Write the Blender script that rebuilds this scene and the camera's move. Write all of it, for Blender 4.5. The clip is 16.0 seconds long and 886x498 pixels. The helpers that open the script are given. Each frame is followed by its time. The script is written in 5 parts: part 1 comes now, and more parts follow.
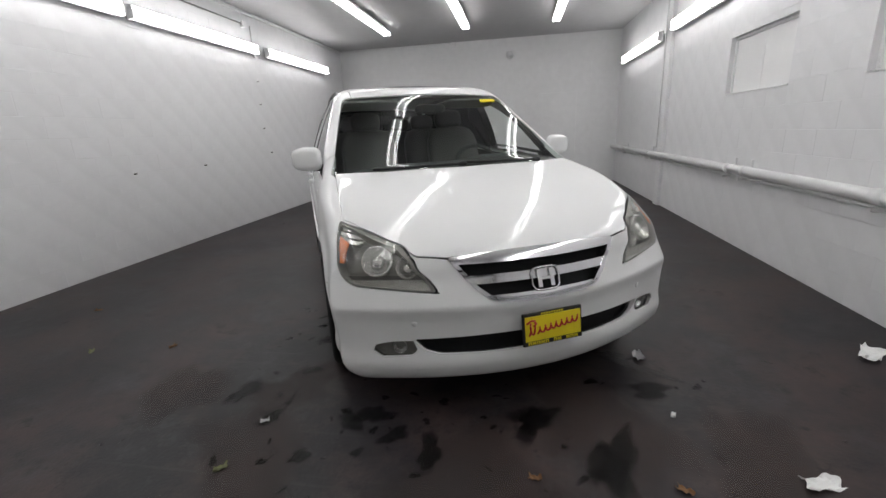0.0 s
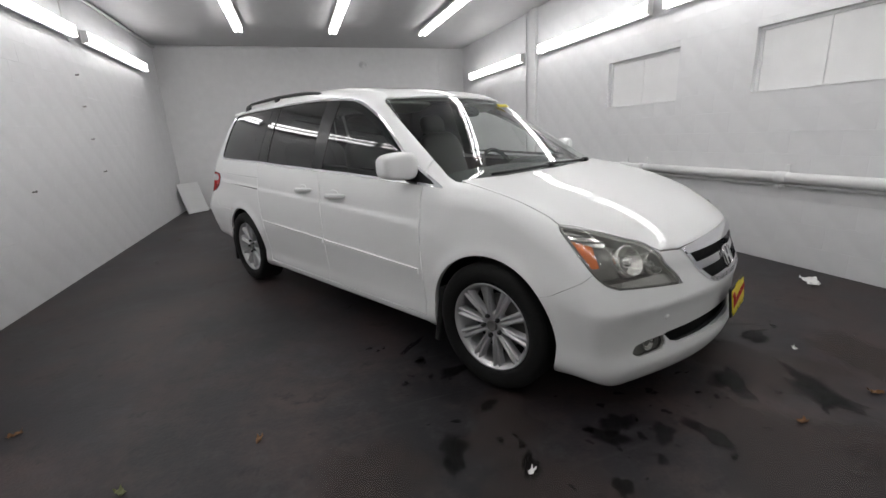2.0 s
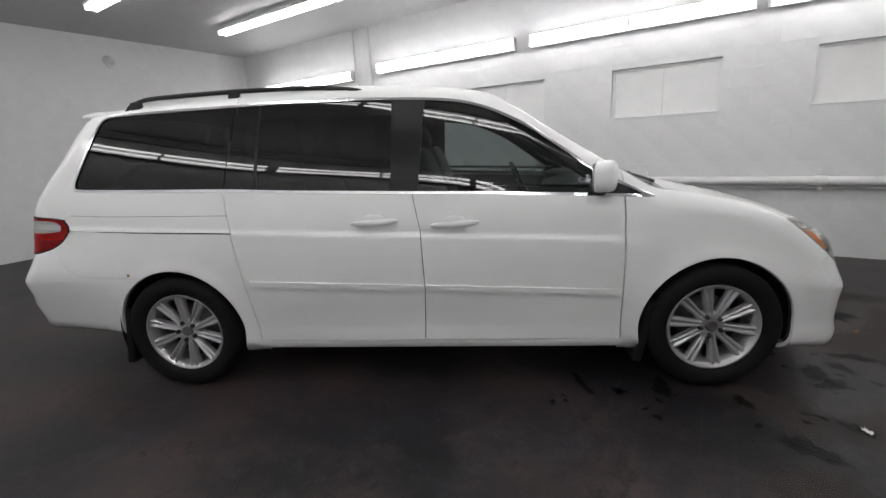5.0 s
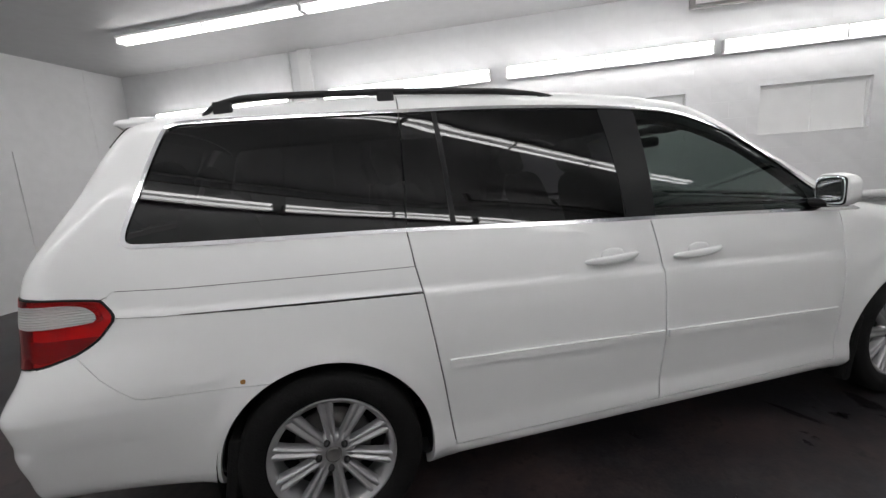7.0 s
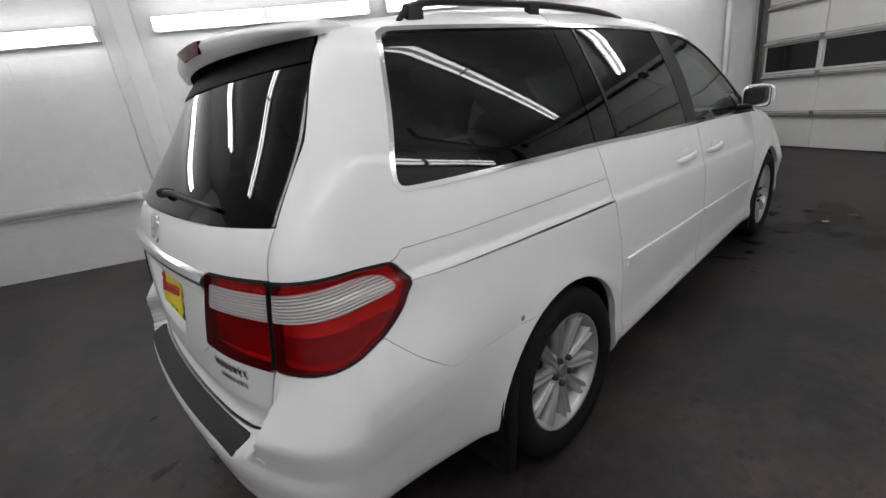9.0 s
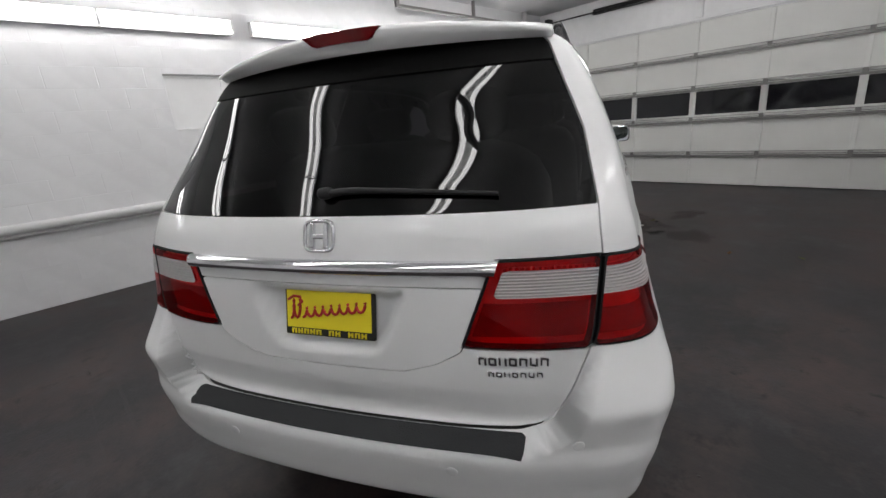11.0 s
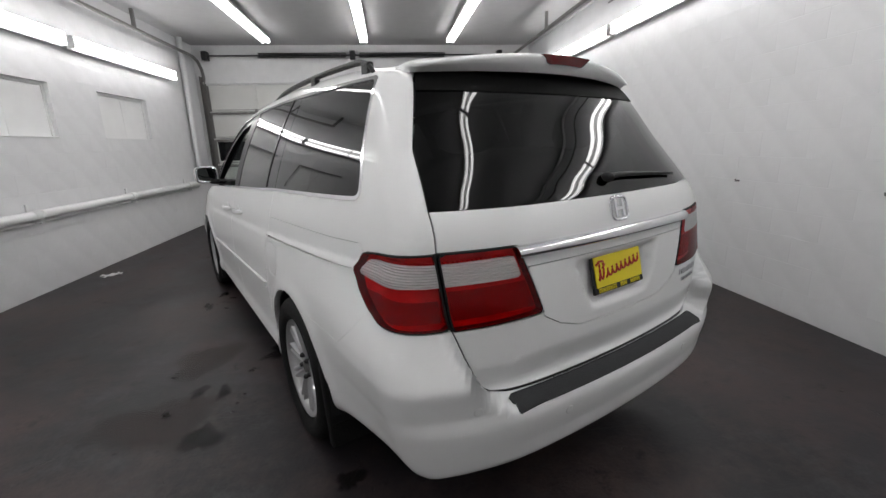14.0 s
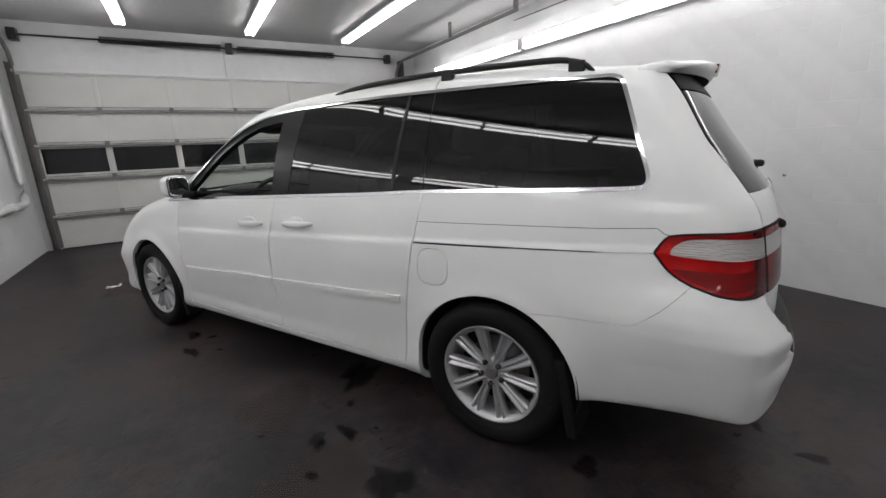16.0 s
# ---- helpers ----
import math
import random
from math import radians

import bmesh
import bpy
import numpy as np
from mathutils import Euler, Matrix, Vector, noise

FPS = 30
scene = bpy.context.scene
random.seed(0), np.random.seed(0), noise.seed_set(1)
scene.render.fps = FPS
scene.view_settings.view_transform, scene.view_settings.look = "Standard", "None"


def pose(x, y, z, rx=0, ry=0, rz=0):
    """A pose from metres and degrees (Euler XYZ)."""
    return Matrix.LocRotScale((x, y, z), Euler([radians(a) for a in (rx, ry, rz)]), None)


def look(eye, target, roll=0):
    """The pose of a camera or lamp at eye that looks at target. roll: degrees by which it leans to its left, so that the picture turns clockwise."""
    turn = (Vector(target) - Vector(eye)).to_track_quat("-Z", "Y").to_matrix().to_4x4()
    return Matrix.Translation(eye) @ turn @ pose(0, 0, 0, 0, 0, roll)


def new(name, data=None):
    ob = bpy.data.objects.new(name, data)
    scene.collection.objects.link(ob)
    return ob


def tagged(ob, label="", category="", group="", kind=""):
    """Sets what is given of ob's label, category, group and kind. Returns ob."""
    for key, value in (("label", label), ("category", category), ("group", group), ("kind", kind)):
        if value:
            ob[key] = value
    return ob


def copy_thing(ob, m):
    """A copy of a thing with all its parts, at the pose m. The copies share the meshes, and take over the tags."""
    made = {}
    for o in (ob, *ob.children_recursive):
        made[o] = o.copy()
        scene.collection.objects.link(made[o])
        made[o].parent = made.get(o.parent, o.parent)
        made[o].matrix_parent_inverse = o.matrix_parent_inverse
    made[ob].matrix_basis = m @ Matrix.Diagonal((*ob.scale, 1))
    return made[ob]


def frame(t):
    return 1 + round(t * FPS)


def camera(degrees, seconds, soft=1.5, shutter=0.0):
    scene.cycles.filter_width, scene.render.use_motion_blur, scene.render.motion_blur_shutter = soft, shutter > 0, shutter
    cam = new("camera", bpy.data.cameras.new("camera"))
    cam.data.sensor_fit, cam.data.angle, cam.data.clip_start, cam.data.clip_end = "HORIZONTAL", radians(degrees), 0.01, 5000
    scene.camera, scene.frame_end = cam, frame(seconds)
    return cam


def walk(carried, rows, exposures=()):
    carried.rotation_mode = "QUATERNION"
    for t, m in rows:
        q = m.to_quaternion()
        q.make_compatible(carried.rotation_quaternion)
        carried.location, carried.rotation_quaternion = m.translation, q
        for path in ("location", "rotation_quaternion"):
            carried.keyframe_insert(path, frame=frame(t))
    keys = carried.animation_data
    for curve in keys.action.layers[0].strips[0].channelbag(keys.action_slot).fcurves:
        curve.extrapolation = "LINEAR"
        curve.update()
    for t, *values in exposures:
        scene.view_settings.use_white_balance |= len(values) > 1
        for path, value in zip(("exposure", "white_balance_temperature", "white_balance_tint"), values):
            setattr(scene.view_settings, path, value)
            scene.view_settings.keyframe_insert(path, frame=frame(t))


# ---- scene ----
cam = camera(92.5, 16.0)
PATH = [
    (0, (-0.975, -3.942, 1.308), (-0.405, -2.101, 0.774), -2.6),
    (0.5, (-1.394, -3.746, 1.298), (-0.61, -1.975, 0.798), -2.9),
    (1, (-1.807, -3.488, 1.308), (-0.784, -1.848, 0.794), -3.4),
    (1.5, (-2.157, -3.108, 1.332), (-0.978, -1.567, 0.848), -3.4),
    (2, (-2.536, -2.762, 1.332), (-1.155, -1.414, 0.809), -3.0),
    (2.5, (-2.762, -2.358, 1.335), (-1.171, -1.267, 0.808), -3.6),
    (3, (-2.994, -1.966, 1.353), (-1.283, -1.051, 0.871), -4.4),
    (3.5, (-3.198, -1.57, 1.366), (-1.397, -0.858, 0.867), -3.4),
    (6, (-2.867, 0.602, 1.351), (-0.916, 0.484, 0.926), -4.6),
    (6.5, (-2.643, 1.034, 1.313), (-0.702, 0.747, 0.929), -4.8),
    (7, (-2.444, 1.39, 1.368), (-0.531, 0.922, 1.023), -4.1),
    (7.5, (-2.298, 1.779, 1.395), (-0.501, 1.052, 0.903), -5.3),
    (8, (-2.097, 2.08, 1.363), (-0.437, 1.152, 0.744), -6.2),
    (8.5, (-1.918, 2.371, 1.404), (-0.394, 1.24, 0.773), -3.6),
    (9, (-1.714, 2.738, 1.409), (-0.285, 1.501, 0.756), -7.8),
    (11.5, (-0.4, 3.623, 1.403), (-0.036, 1.737, 0.844), -2.8),
    (12, (-0.052, 3.748, 1.403), (0.004, 1.831, 0.833), -1.5),
    (12.5, (0.284, 3.767, 1.373), (0.062, 1.866, 0.791), -1.1),
    (13, (0.64, 3.692, 1.379), (0.168, 1.834, 0.812), -0.2),
    (13.5, (1.068, 3.603, 1.388), (0.257, 1.854, 0.855), -2.0),
    (14, (1.397, 3.431, 1.376), (0.302, 1.828, 0.894), -1.7),
    (14.5, (1.682, 3.194, 1.404), (0.397, 1.756, 0.872), -1.3),
    (15, (2.074, 2.92, 1.401), (0.628, 1.642, 0.876), -1.1),
    (15.5, (2.303, 2.606, 1.359), (0.747, 1.444, 0.881), -3.2),
    (16, (2.512, 2.273, 1.387), (0.869, 1.24, 0.905), -2.3),
]
walk(cam, [(t, look(eye, target, roll)) for t, eye, target, roll in PATH])

# ---- world and exposure ----
world = bpy.data.worlds.new("night")
world.use_nodes = True
world.node_tree.nodes["Background"].inputs["Color"].default_value = (.01, .012, .016, 1)
world.node_tree.nodes["Background"].inputs["Strength"].default_value = .2
scene.world = world
scene.view_settings.exposure = 0.0

# ---- materials ----
def nodes_of(name):
    m = bpy.data.materials.new(name)
    m.use_nodes = True
    t = m.node_tree
    return m, t.nodes, t.links, t.nodes["Principled BSDF"]


def plain(name, color, rough=.5, metal=0.0, coat=0.0, vary=.06, scale=6.0, bump=0.0, grain=60.0, steady=False):
    """A painted, plastic or metal surface with soft blotches of tone and gloss and a fine relief."""
    m, n, l, b = nodes_of(name)
    co = n.new("ShaderNodeTexCoord")
    tex = n.new("ShaderNodeTexNoise")
    tex.inputs["Scale"].default_value, tex.inputs["Detail"].default_value = scale, 5
    l.new(co.outputs["Object"], tex.inputs["Vector"])
    mix = n.new("ShaderNodeMix")
    mix.data_type = "RGBA"
    mix.inputs["A"].default_value = (*[c * (1 - vary) for c in color], 1)
    mix.inputs["B"].default_value = (*[min(1, c * (1 + vary)) for c in color], 1)
    l.new(tex.outputs["Fac"], mix.inputs["Factor"])
    l.new(mix.outputs["Result"], b.inputs["Base Color"])
    fine = n.new("ShaderNodeTexNoise")
    fine.inputs["Scale"].default_value, fine.inputs["Detail"].default_value = grain, 3
    l.new(co.outputs["Object"], fine.inputs["Vector"])
    r = n.new("ShaderNodeMapRange")
    r.inputs["To Min"].default_value, r.inputs["To Max"].default_value = max(.01, rough * .85), min(1, rough * 1.15)
    l.new(fine.outputs["Fac"], r.inputs["Value"])
    if steady:
        b.inputs["Roughness"].default_value = rough
    else:
        l.new(r.outputs["Result"], b.inputs["Roughness"])
    b.inputs["Metallic"].default_value = metal
    b.inputs["Coat Weight"].default_value, b.inputs["Coat Roughness"].default_value = coat, .05
    if bump:
        bp = n.new("ShaderNodeBump")
        bp.inputs["Strength"].default_value, bp.inputs["Distance"].default_value = bump, .004
        l.new(fine.outputs["Fac"], bp.inputs["Height"])
        l.new(bp.outputs["Normal"], b.inputs["Normal"])
    return m


def glass(name, tint, gloss=1.0, rough=.01):
    """A tinted pane: clear to look through, with a mirror's gloss that grows towards grazing views."""
    m, n, l, b = nodes_of(name)
    n.remove(b)
    clear, shine, mix = n.new("ShaderNodeBsdfTransparent"), n.new("ShaderNodeBsdfGlossy"), n.new("ShaderNodeMixShader")
    clear.inputs["Color"].default_value = (*tint, 1)
    shine.inputs["Roughness"].default_value = rough
    shine.inputs["Color"].default_value = (gloss, gloss, gloss, 1)
    lw, power, scale = n.new("ShaderNodeLayerWeight"), n.new("ShaderNodeMath"), n.new("ShaderNodeMath")
    lw.inputs["Blend"].default_value = .5
    power.operation, power.inputs[1].default_value = "POWER", 5.0
    scale.operation, scale.inputs[1].default_value, scale.inputs[2].default_value = "MULTIPLY_ADD", .95, .039
    l.new(lw.outputs["Facing"], power.inputs[0])
    l.new(power.outputs["Value"], scale.inputs[0])
    l.new(scale.outputs["Value"], mix.inputs["Fac"])
    l.new(clear.outputs["BSDF"], mix.inputs[1])
    l.new(shine.outputs["BSDF"], mix.inputs[2])
    l.new(mix.outputs["Shader"], n["Material Output"].inputs["Surface"])
    return m


def emitter(name, color, strength):
    m, n, l, b = nodes_of(name)
    b.inputs["Base Color"].default_value = (.8, .8, .8, 1)
    b.inputs["Emission Color"].default_value = (*color, 1)
    b.inputs["Emission Strength"].default_value = strength
    return m


def wall_paint(name, color):
    """White paint rolled over masonry: soft grime, patches of newer paint, roller stipple."""
    m, n, l, b = nodes_of(name)
    co = n.new("ShaderNodeTexCoord")
    big, mid, fine = (n.new("ShaderNodeTexNoise") for _ in range(3))
    for tex, s, d in ((big, .6, 4), (mid, 7.0, 6), (fine, 34.0, 3)):
        tex.inputs["Scale"].default_value, tex.inputs["Detail"].default_value = s, d
        l.new(co.outputs["Object"], tex.inputs["Vector"])
    ramp_ = n.new("ShaderNodeValToRGB")
    ramp_.color_ramp.elements[0].position, ramp_.color_ramp.elements[1].position = .32, .62
    ramp_.color_ramp.elements[0].color = (*[c * .90 for c in color], 1)
    ramp_.color_ramp.elements[1].color = (*color, 1)
    add = n.new("ShaderNodeMath")
    add.operation = "MULTIPLY_ADD"
    add.inputs[1].default_value = .45
    l.new(mid.outputs["Fac"], add.inputs[0])
    half = n.new("ShaderNodeMath")
    half.operation = "MULTIPLY"
    half.inputs[1].default_value = .55
    l.new(big.outputs["Fac"], half.inputs[0])
    l.new(half.outputs["Value"], add.inputs[2])
    l.new(add.outputs["Value"], ramp_.inputs["Fac"])
    l.new(ramp_.outputs["Color"], b.inputs["Base Color"])
    b.inputs["Roughness"].default_value = .55
    hsum = n.new("ShaderNodeMath")
    hsum.operation = "MULTIPLY_ADD"
    hsum.inputs[1].default_value = .35
    l.new(fine.outputs["Fac"], hsum.inputs[0])
    l.new(mid.outputs["Fac"], hsum.inputs[2])
    bp = n.new("ShaderNodeBump")
    bp.inputs["Strength"].default_value, bp.inputs["Distance"].default_value = .05, .006
    l.new(hsum.outputs["Value"], bp.inputs["Height"])
    l.new(bp.outputs["Normal"], b.inputs["Normal"])
    return m


def floor_paint(name):
    """Dark worn floor paint with rusty scuffs, pale scratches and a dull shine."""
    m, n, l, b = nodes_of(name)
    co = n.new("ShaderNodeTexCoord")

    def tex(scale, detail=6, rough=.6):
        t = n.new("ShaderNodeTexNoise")
        t.inputs["Scale"].default_value, t.inputs["Detail"].default_value, t.inputs["Roughness"].default_value = scale, detail, rough
        l.new(co.outputs["Object"], t.inputs["Vector"])
        return t

    def band(src, lo, hi):
        r = n.new("ShaderNodeMapRange")
        r.inputs["From Min"].default_value, r.inputs["From Max"].default_value = lo, hi
        l.new(src, r.inputs["Value"])
        return r.outputs["Result"]

    def mixed(fac, a, c):
        x = n.new("ShaderNodeMix")
        x.data_type = "RGBA"
        if fac is not None:
            l.new(fac, x.inputs["Factor"])
        for key, v in (("A", a), ("B", c)):
            if isinstance(v, tuple):
                x.inputs[key].default_value = (*v, 1)
            else:
                l.new(v, x.inputs[key])
        return x.outputs["Result"]

    col = mixed(band(tex(.9).outputs["Fac"], .35, .65), (.0075, .0072, .0088), (.024, .0205, .0235))
    col = mixed(band(tex(1.1, 10, .74).outputs["Fac"], .45, .63), col, (.054, .037, .035))
    col = mixed(band(tex(2.6, 10, .78).outputs["Fac"], .52, .74), col, (.044, .042, .046))
    col = mixed(band(tex(4.5, 10, .75).outputs["Fac"], .57, .70), col, (.0065, .006, .007))
    col = mixed(band(tex(9.0, 8, .7).outputs["Fac"], .58, .72), col, (.010, .0095, .011))
    col = mixed(band(tex(40.0, 4, .6).outputs["Fac"], .66, .76), col, (.042, .040, .040))
    for turn, thin in ((.5, 22.0), (-.9, 30.0)):
        mp = n.new("ShaderNodeMapping")
        mp.inputs["Rotation"].default_value, mp.inputs["Scale"].default_value = (0, 0, turn), (.55, thin, 1)
        l.new(co.outputs["Object"], mp.inputs["Vector"])
        t = tex(1.0, 5, .6)
        l.new(mp.outputs["Vector"], t.inputs["Vector"])
        col = mixed(band(t.outputs["Fac"], .63, .82), col, (.036, .033, .033))
    l.new(col, b.inputs["Base Color"])
    rr = n.new("ShaderNodeMapRange")
    rr.inputs["To Min"].default_value, rr.inputs["To Max"].default_value = .33, .60
    l.new(tex(2.2, 9, .7).outputs["Fac"], rr.inputs["Value"])
    l.new(rr.outputs["Result"], b.inputs["Roughness"])
    bp = n.new("ShaderNodeBump")
    bp.inputs["Strength"].default_value, bp.inputs["Distance"].default_value = .25, .006
    l.new(tex(55.0, 6).outputs["Fac"], bp.inputs["Height"])
    l.new(bp.outputs["Normal"], b.inputs["Normal"])
    return m


BLOCK_WHITE = wall_paint("painted block", (.69, .69, .70))
PLASTER = wall_paint("painted plaster", (.74, .74, .745))
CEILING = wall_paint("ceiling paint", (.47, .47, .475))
FLOOR = floor_paint("floor paint")
TRIM_WHITE = plain("white trim paint", (.70, .70, .70), .45, vary=.08, bump=.2)
DOOR_WHITE = plain("white door paint", (.72, .72, .72), .4, vary=.06, bump=.1)
GREY_STEEL = plain("galvanised steel", (.20, .195, .19), .5, .6, vary=.25, bump=.1)
DARK_STEEL = plain("oiled black steel", (.03, .03, .032), .45, .4, vary=.2, bump=.3)
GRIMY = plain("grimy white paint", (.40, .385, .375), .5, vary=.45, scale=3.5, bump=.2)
DOOR_OLD = plain("scuffed door paint", (.62, .595, .585), .45, vary=.16, scale=2.2, bump=.1)
GARAGE_WHITE = plain("garage door paint", (.60, .60, .58), .5, vary=.06, scale=3, bump=.15)
NIGHT = plain("dark pane", (.006, .006, .008), .08, vary=.2)
TUBE = emitter("fluorescent tube", (1.0, .99, .985), 12.4)
FIXTURE = plain("lamp enamel", (.80, .80, .80), .3, vary=.03)
PAPER = plain("paper", (.75, .75, .74), .8, vary=.08, bump=.3)
BOARD = plain("white board", (.72, .72, .72), .5, vary=.05, bump=.1)
PAINT = plain("white car paint", (.765, .77, .77), .5, coat=.60, vary=.008, scale=1.5, steady=True)
SEAM = plain("black underlay", (.012, .012, .013), .7)
TRIM_BLACK = plain("black plastic", (.018, .018, .019), .45, vary=.15, bump=.25, grain=300)
# matte black for the spoiler's underside and for its shade painted on the gate
UNDERSIDE_SHADE = plain("black underside and its shade", (.0035, .0035, .0035), .6, steady=True)
UNDERSIDE_SHADE.node_tree.nodes["Principled BSDF"].inputs["Specular IOR Level"].default_value = .08
PILLAR = plain("black pillar cover", (.005, .005, .006), .32, vary=.1, steady=True)
CHROME = plain("chrome", (.80, .80, .82), .12, 1.0, vary=.04, steady=True)
SATIN = plain("silver painted alloy", (.47, .47, .48), .33, .6, coat=.25, vary=.06, steady=True)
RUBBER = plain("tyre rubber", (.007, .007, .007), .8, vary=.2, bump=.5, grain=120)
GLASS_CLEAR = glass("windscreen glass", (.76, .81, .78))
GLASS_FRONT = glass("front door glass", (.17, .205, .195))
GLASS_DARK = glass("privacy glass", (.022, .022, .025))


def hazy(m, color, part_of):
    """Adds a thin scattering layer to a pane."""
    n, l = m.node_tree.nodes, m.node_tree.links
    haze, mix = n.new("ShaderNodeBsdfDiffuse"), n.new("ShaderNodeMixShader")
    haze.name = "haze"
    haze.inputs["Color"].default_value = (*color, 1)
    mix.inputs["Fac"].default_value = part_of
    l.new(n["Material Output"].inputs["Surface"].links[0].from_socket, mix.inputs[1])
    l.new(haze.outputs["BSDF"], mix.inputs[2])
    l.new(mix.outputs["Shader"], n["Material Output"].inputs["Surface"])
    return m


def ribbed(m, along, scale, depth=.004):
    """Moulded ribs across a lamp's bowl."""
    n, l = m.node_tree.nodes, m.node_tree.links
    co, wave, bump = n.new("ShaderNodeTexCoord"), n.new("ShaderNodeTexWave"), n.new("ShaderNodeBump")
    wave.bands_direction = along
    wave.inputs["Scale"].default_value = scale
    bump.inputs["Strength"].default_value, bump.inputs["Distance"].default_value = .9, depth
    l.new(co.outputs["Object"], wave.inputs["Vector"])
    l.new(wave.outputs["Fac"], bump.inputs["Height"])
    l.new(bump.outputs["Normal"], n["haze" if "haze" in n else "Principled BSDF"].inputs["Normal"])
    return m


LENS = hazy(glass("lamp lens", (.86, .86, .84)), (.58, .57, .51), .09)
LAMP_SILVER = plain("lamp reflector", (.80, .80, .79), .22, .75, vary=.05, scale=20, steady=True)
LAMP_DARK = plain("lamp edge", (.05, .05, .05), .4, steady=True)
LAMP_GREY = plain("lamp bezel", (.23, .23, .225), .28, .6, vary=.18, scale=14, steady=True)
RED_DEEP = plain("deep red lens", (.20, .001, .003), .12, vary=.4, scale=12, steady=True)
RED = hazy(glass("red lens", (.90, .002, .005), .7), (.55, .001, .003), .08)
RED_DARK = plain("dark red lens", (.12, .002, .004), .15, coat=.2, vary=.2, scale=10)
CLEARLENS = ribbed(hazy(glass("clear tail lens", (.95, .94, .94)), (.97, .96, .96), .55), "Z", 40, .010)
RIBS_LEVEL = ribbed(plain("level ribs", (.93, .92, .92), .25, .10, vary=.06, scale=22, steady=True), "Z", 38, .012)
RIBS_UPRIGHT = ribbed(plain("upright ribs", (.84, .83, .83), .28, .15, vary=.16, scale=26, steady=True), "X", 22, .010)
LAMP_RED = plain("tail lamp bowl", (.74, .70, .70), .30, .25, vary=.45, scale=11, steady=True)
AMBER = plain("amber reflector", (.75, .16, .015), .25, coat=.8)
YELLOW = plain("yellow plate", (.80, .66, .02), .4, vary=.03)
INK_RED = plain("red print", (.45, .02, .02), .5)
INK_BLACK = plain("black print", (.015, .015, .015), .5)
SEAT = plain("grey leather", (.065, .064, .060), .5, vary=.12, bump=.3)
CABIN = plain("cabin plastic", (.055, .056, .058), .6, vary=.1, bump=.2, grain=250)
CABIN_LIGHT = plain("light cabin trim", (.20, .20, .19), .7, vary=.06)
PAD = plain("ribbed black pad", (.028, .029, .031), .6, vary=.1, bump=.6, grain=220)
MIRROR = plain("mirror", (.75, .78, .80), .02, 1.0, vary=.01)


def patch_paint(name, color, rough, cover, scale):
    """A stain that thins out unevenly towards its rim."""
    mt, n, l, b = nodes_of(name)
    at, co, tex = n.new("ShaderNodeAttribute"), n.new("ShaderNodeTexCoord"), n.new("ShaderNodeTexNoise")
    at.attribute_name = "body"
    tex.inputs["Scale"].default_value, tex.inputs["Detail"].default_value, tex.inputs["Roughness"].default_value = scale, 7, .65
    l.new(co.outputs["Object"], tex.inputs["Vector"])
    add = n.new("ShaderNodeMath")
    add.operation = "ADD"
    l.new(at.outputs["Fac"], add.inputs[0])
    l.new(tex.outputs["Fac"], add.inputs[1])
    r = n.new("ShaderNodeMapRange")
    r.interpolation_type = "SMOOTHSTEP"
    r.inputs["From Min"].default_value, r.inputs["From Max"].default_value, r.inputs["To Max"].default_value = .55, 1.25, cover
    l.new(add.outputs["Value"], r.inputs["Value"])
    l.new(r.outputs["Result"], b.inputs["Alpha"])
    b.inputs["Base Color"].default_value = (*color, 1)
    b.inputs["Roughness"].default_value = rough
    b.inputs["Specular IOR Level"].default_value = .2
    return mt


STAIN = patch_paint("oily stain", (.0055, .0048, .005), .42, .60, 9)
SCUFF = patch_paint("pale scuff", (.10, .097, .095), .6, .38, 30)
DUST = patch_paint("brown dust", (.068, .050, .045), .6, .40, 5)
LEAF = plain("dry leaf", (.20, .10, .04), .7, vary=.35, scale=40)
GREEN = plain("green leaf", (.13, .14, .06), .7, vary=.3, scale=40)
RUST = plain("rust", (.35, .17, .04), .8, vary=.3, scale=60)
FLOOR.node_tree.nodes["Principled BSDF"].inputs["Specular IOR Level"].default_value = .28

for dull in (RUBBER, SEAM, CABIN, TRIM_BLACK, PAD):
    dull.node_tree.nodes["Principled BSDF"].inputs["Specular IOR Level"].default_value = .22
PAINT.node_tree.nodes["Principled BSDF"].inputs["Specular IOR Level"].default_value = .02
PAINT.node_tree.nodes["Principled BSDF"].inputs["Coat Roughness"].default_value = .025
PILLAR.node_tree.nodes["Principled BSDF"].inputs["Specular IOR Level"].default_value = .2
RED_DEEP.node_tree.nodes["Principled BSDF"].inputs["Specular IOR Level"].default_value = .28

# ---- mesh tools ----
def mesh_of(name, verts, faces, mat=None, smooth=True):
    me = bpy.data.meshes.new(name)
    me.from_pydata([tuple(v) for v in verts], [], [tuple(f) for f in faces])
    if mat:
        me.materials.append(mat)
    if smooth:
        me.polygons.foreach_set("use_smooth", [True] * len(me.polygons))
    me.update()
    return me


def part(name, data, material=None, parent=None, label="", m=None, smooth=False):
    """Links a bmesh or a mesh as one object under a thing or a part."""
    if isinstance(data, bmesh.types.BMesh):
        me = bpy.data.meshes.new(name)
        bmesh.ops.recalc_face_normals(data, faces=data.faces)
        data.to_mesh(me)
        data.free()
        if smooth:
            me.polygons.foreach_set("use_smooth", [True] * len(me.polygons))
    else:
        me = data
    if material and not me.materials:
        me.materials.append(material)
    ob = new(name, me)
    if parent:
        ob.parent = parent
    if m is not None:
        ob.matrix_local = m
    return tagged(ob, label)


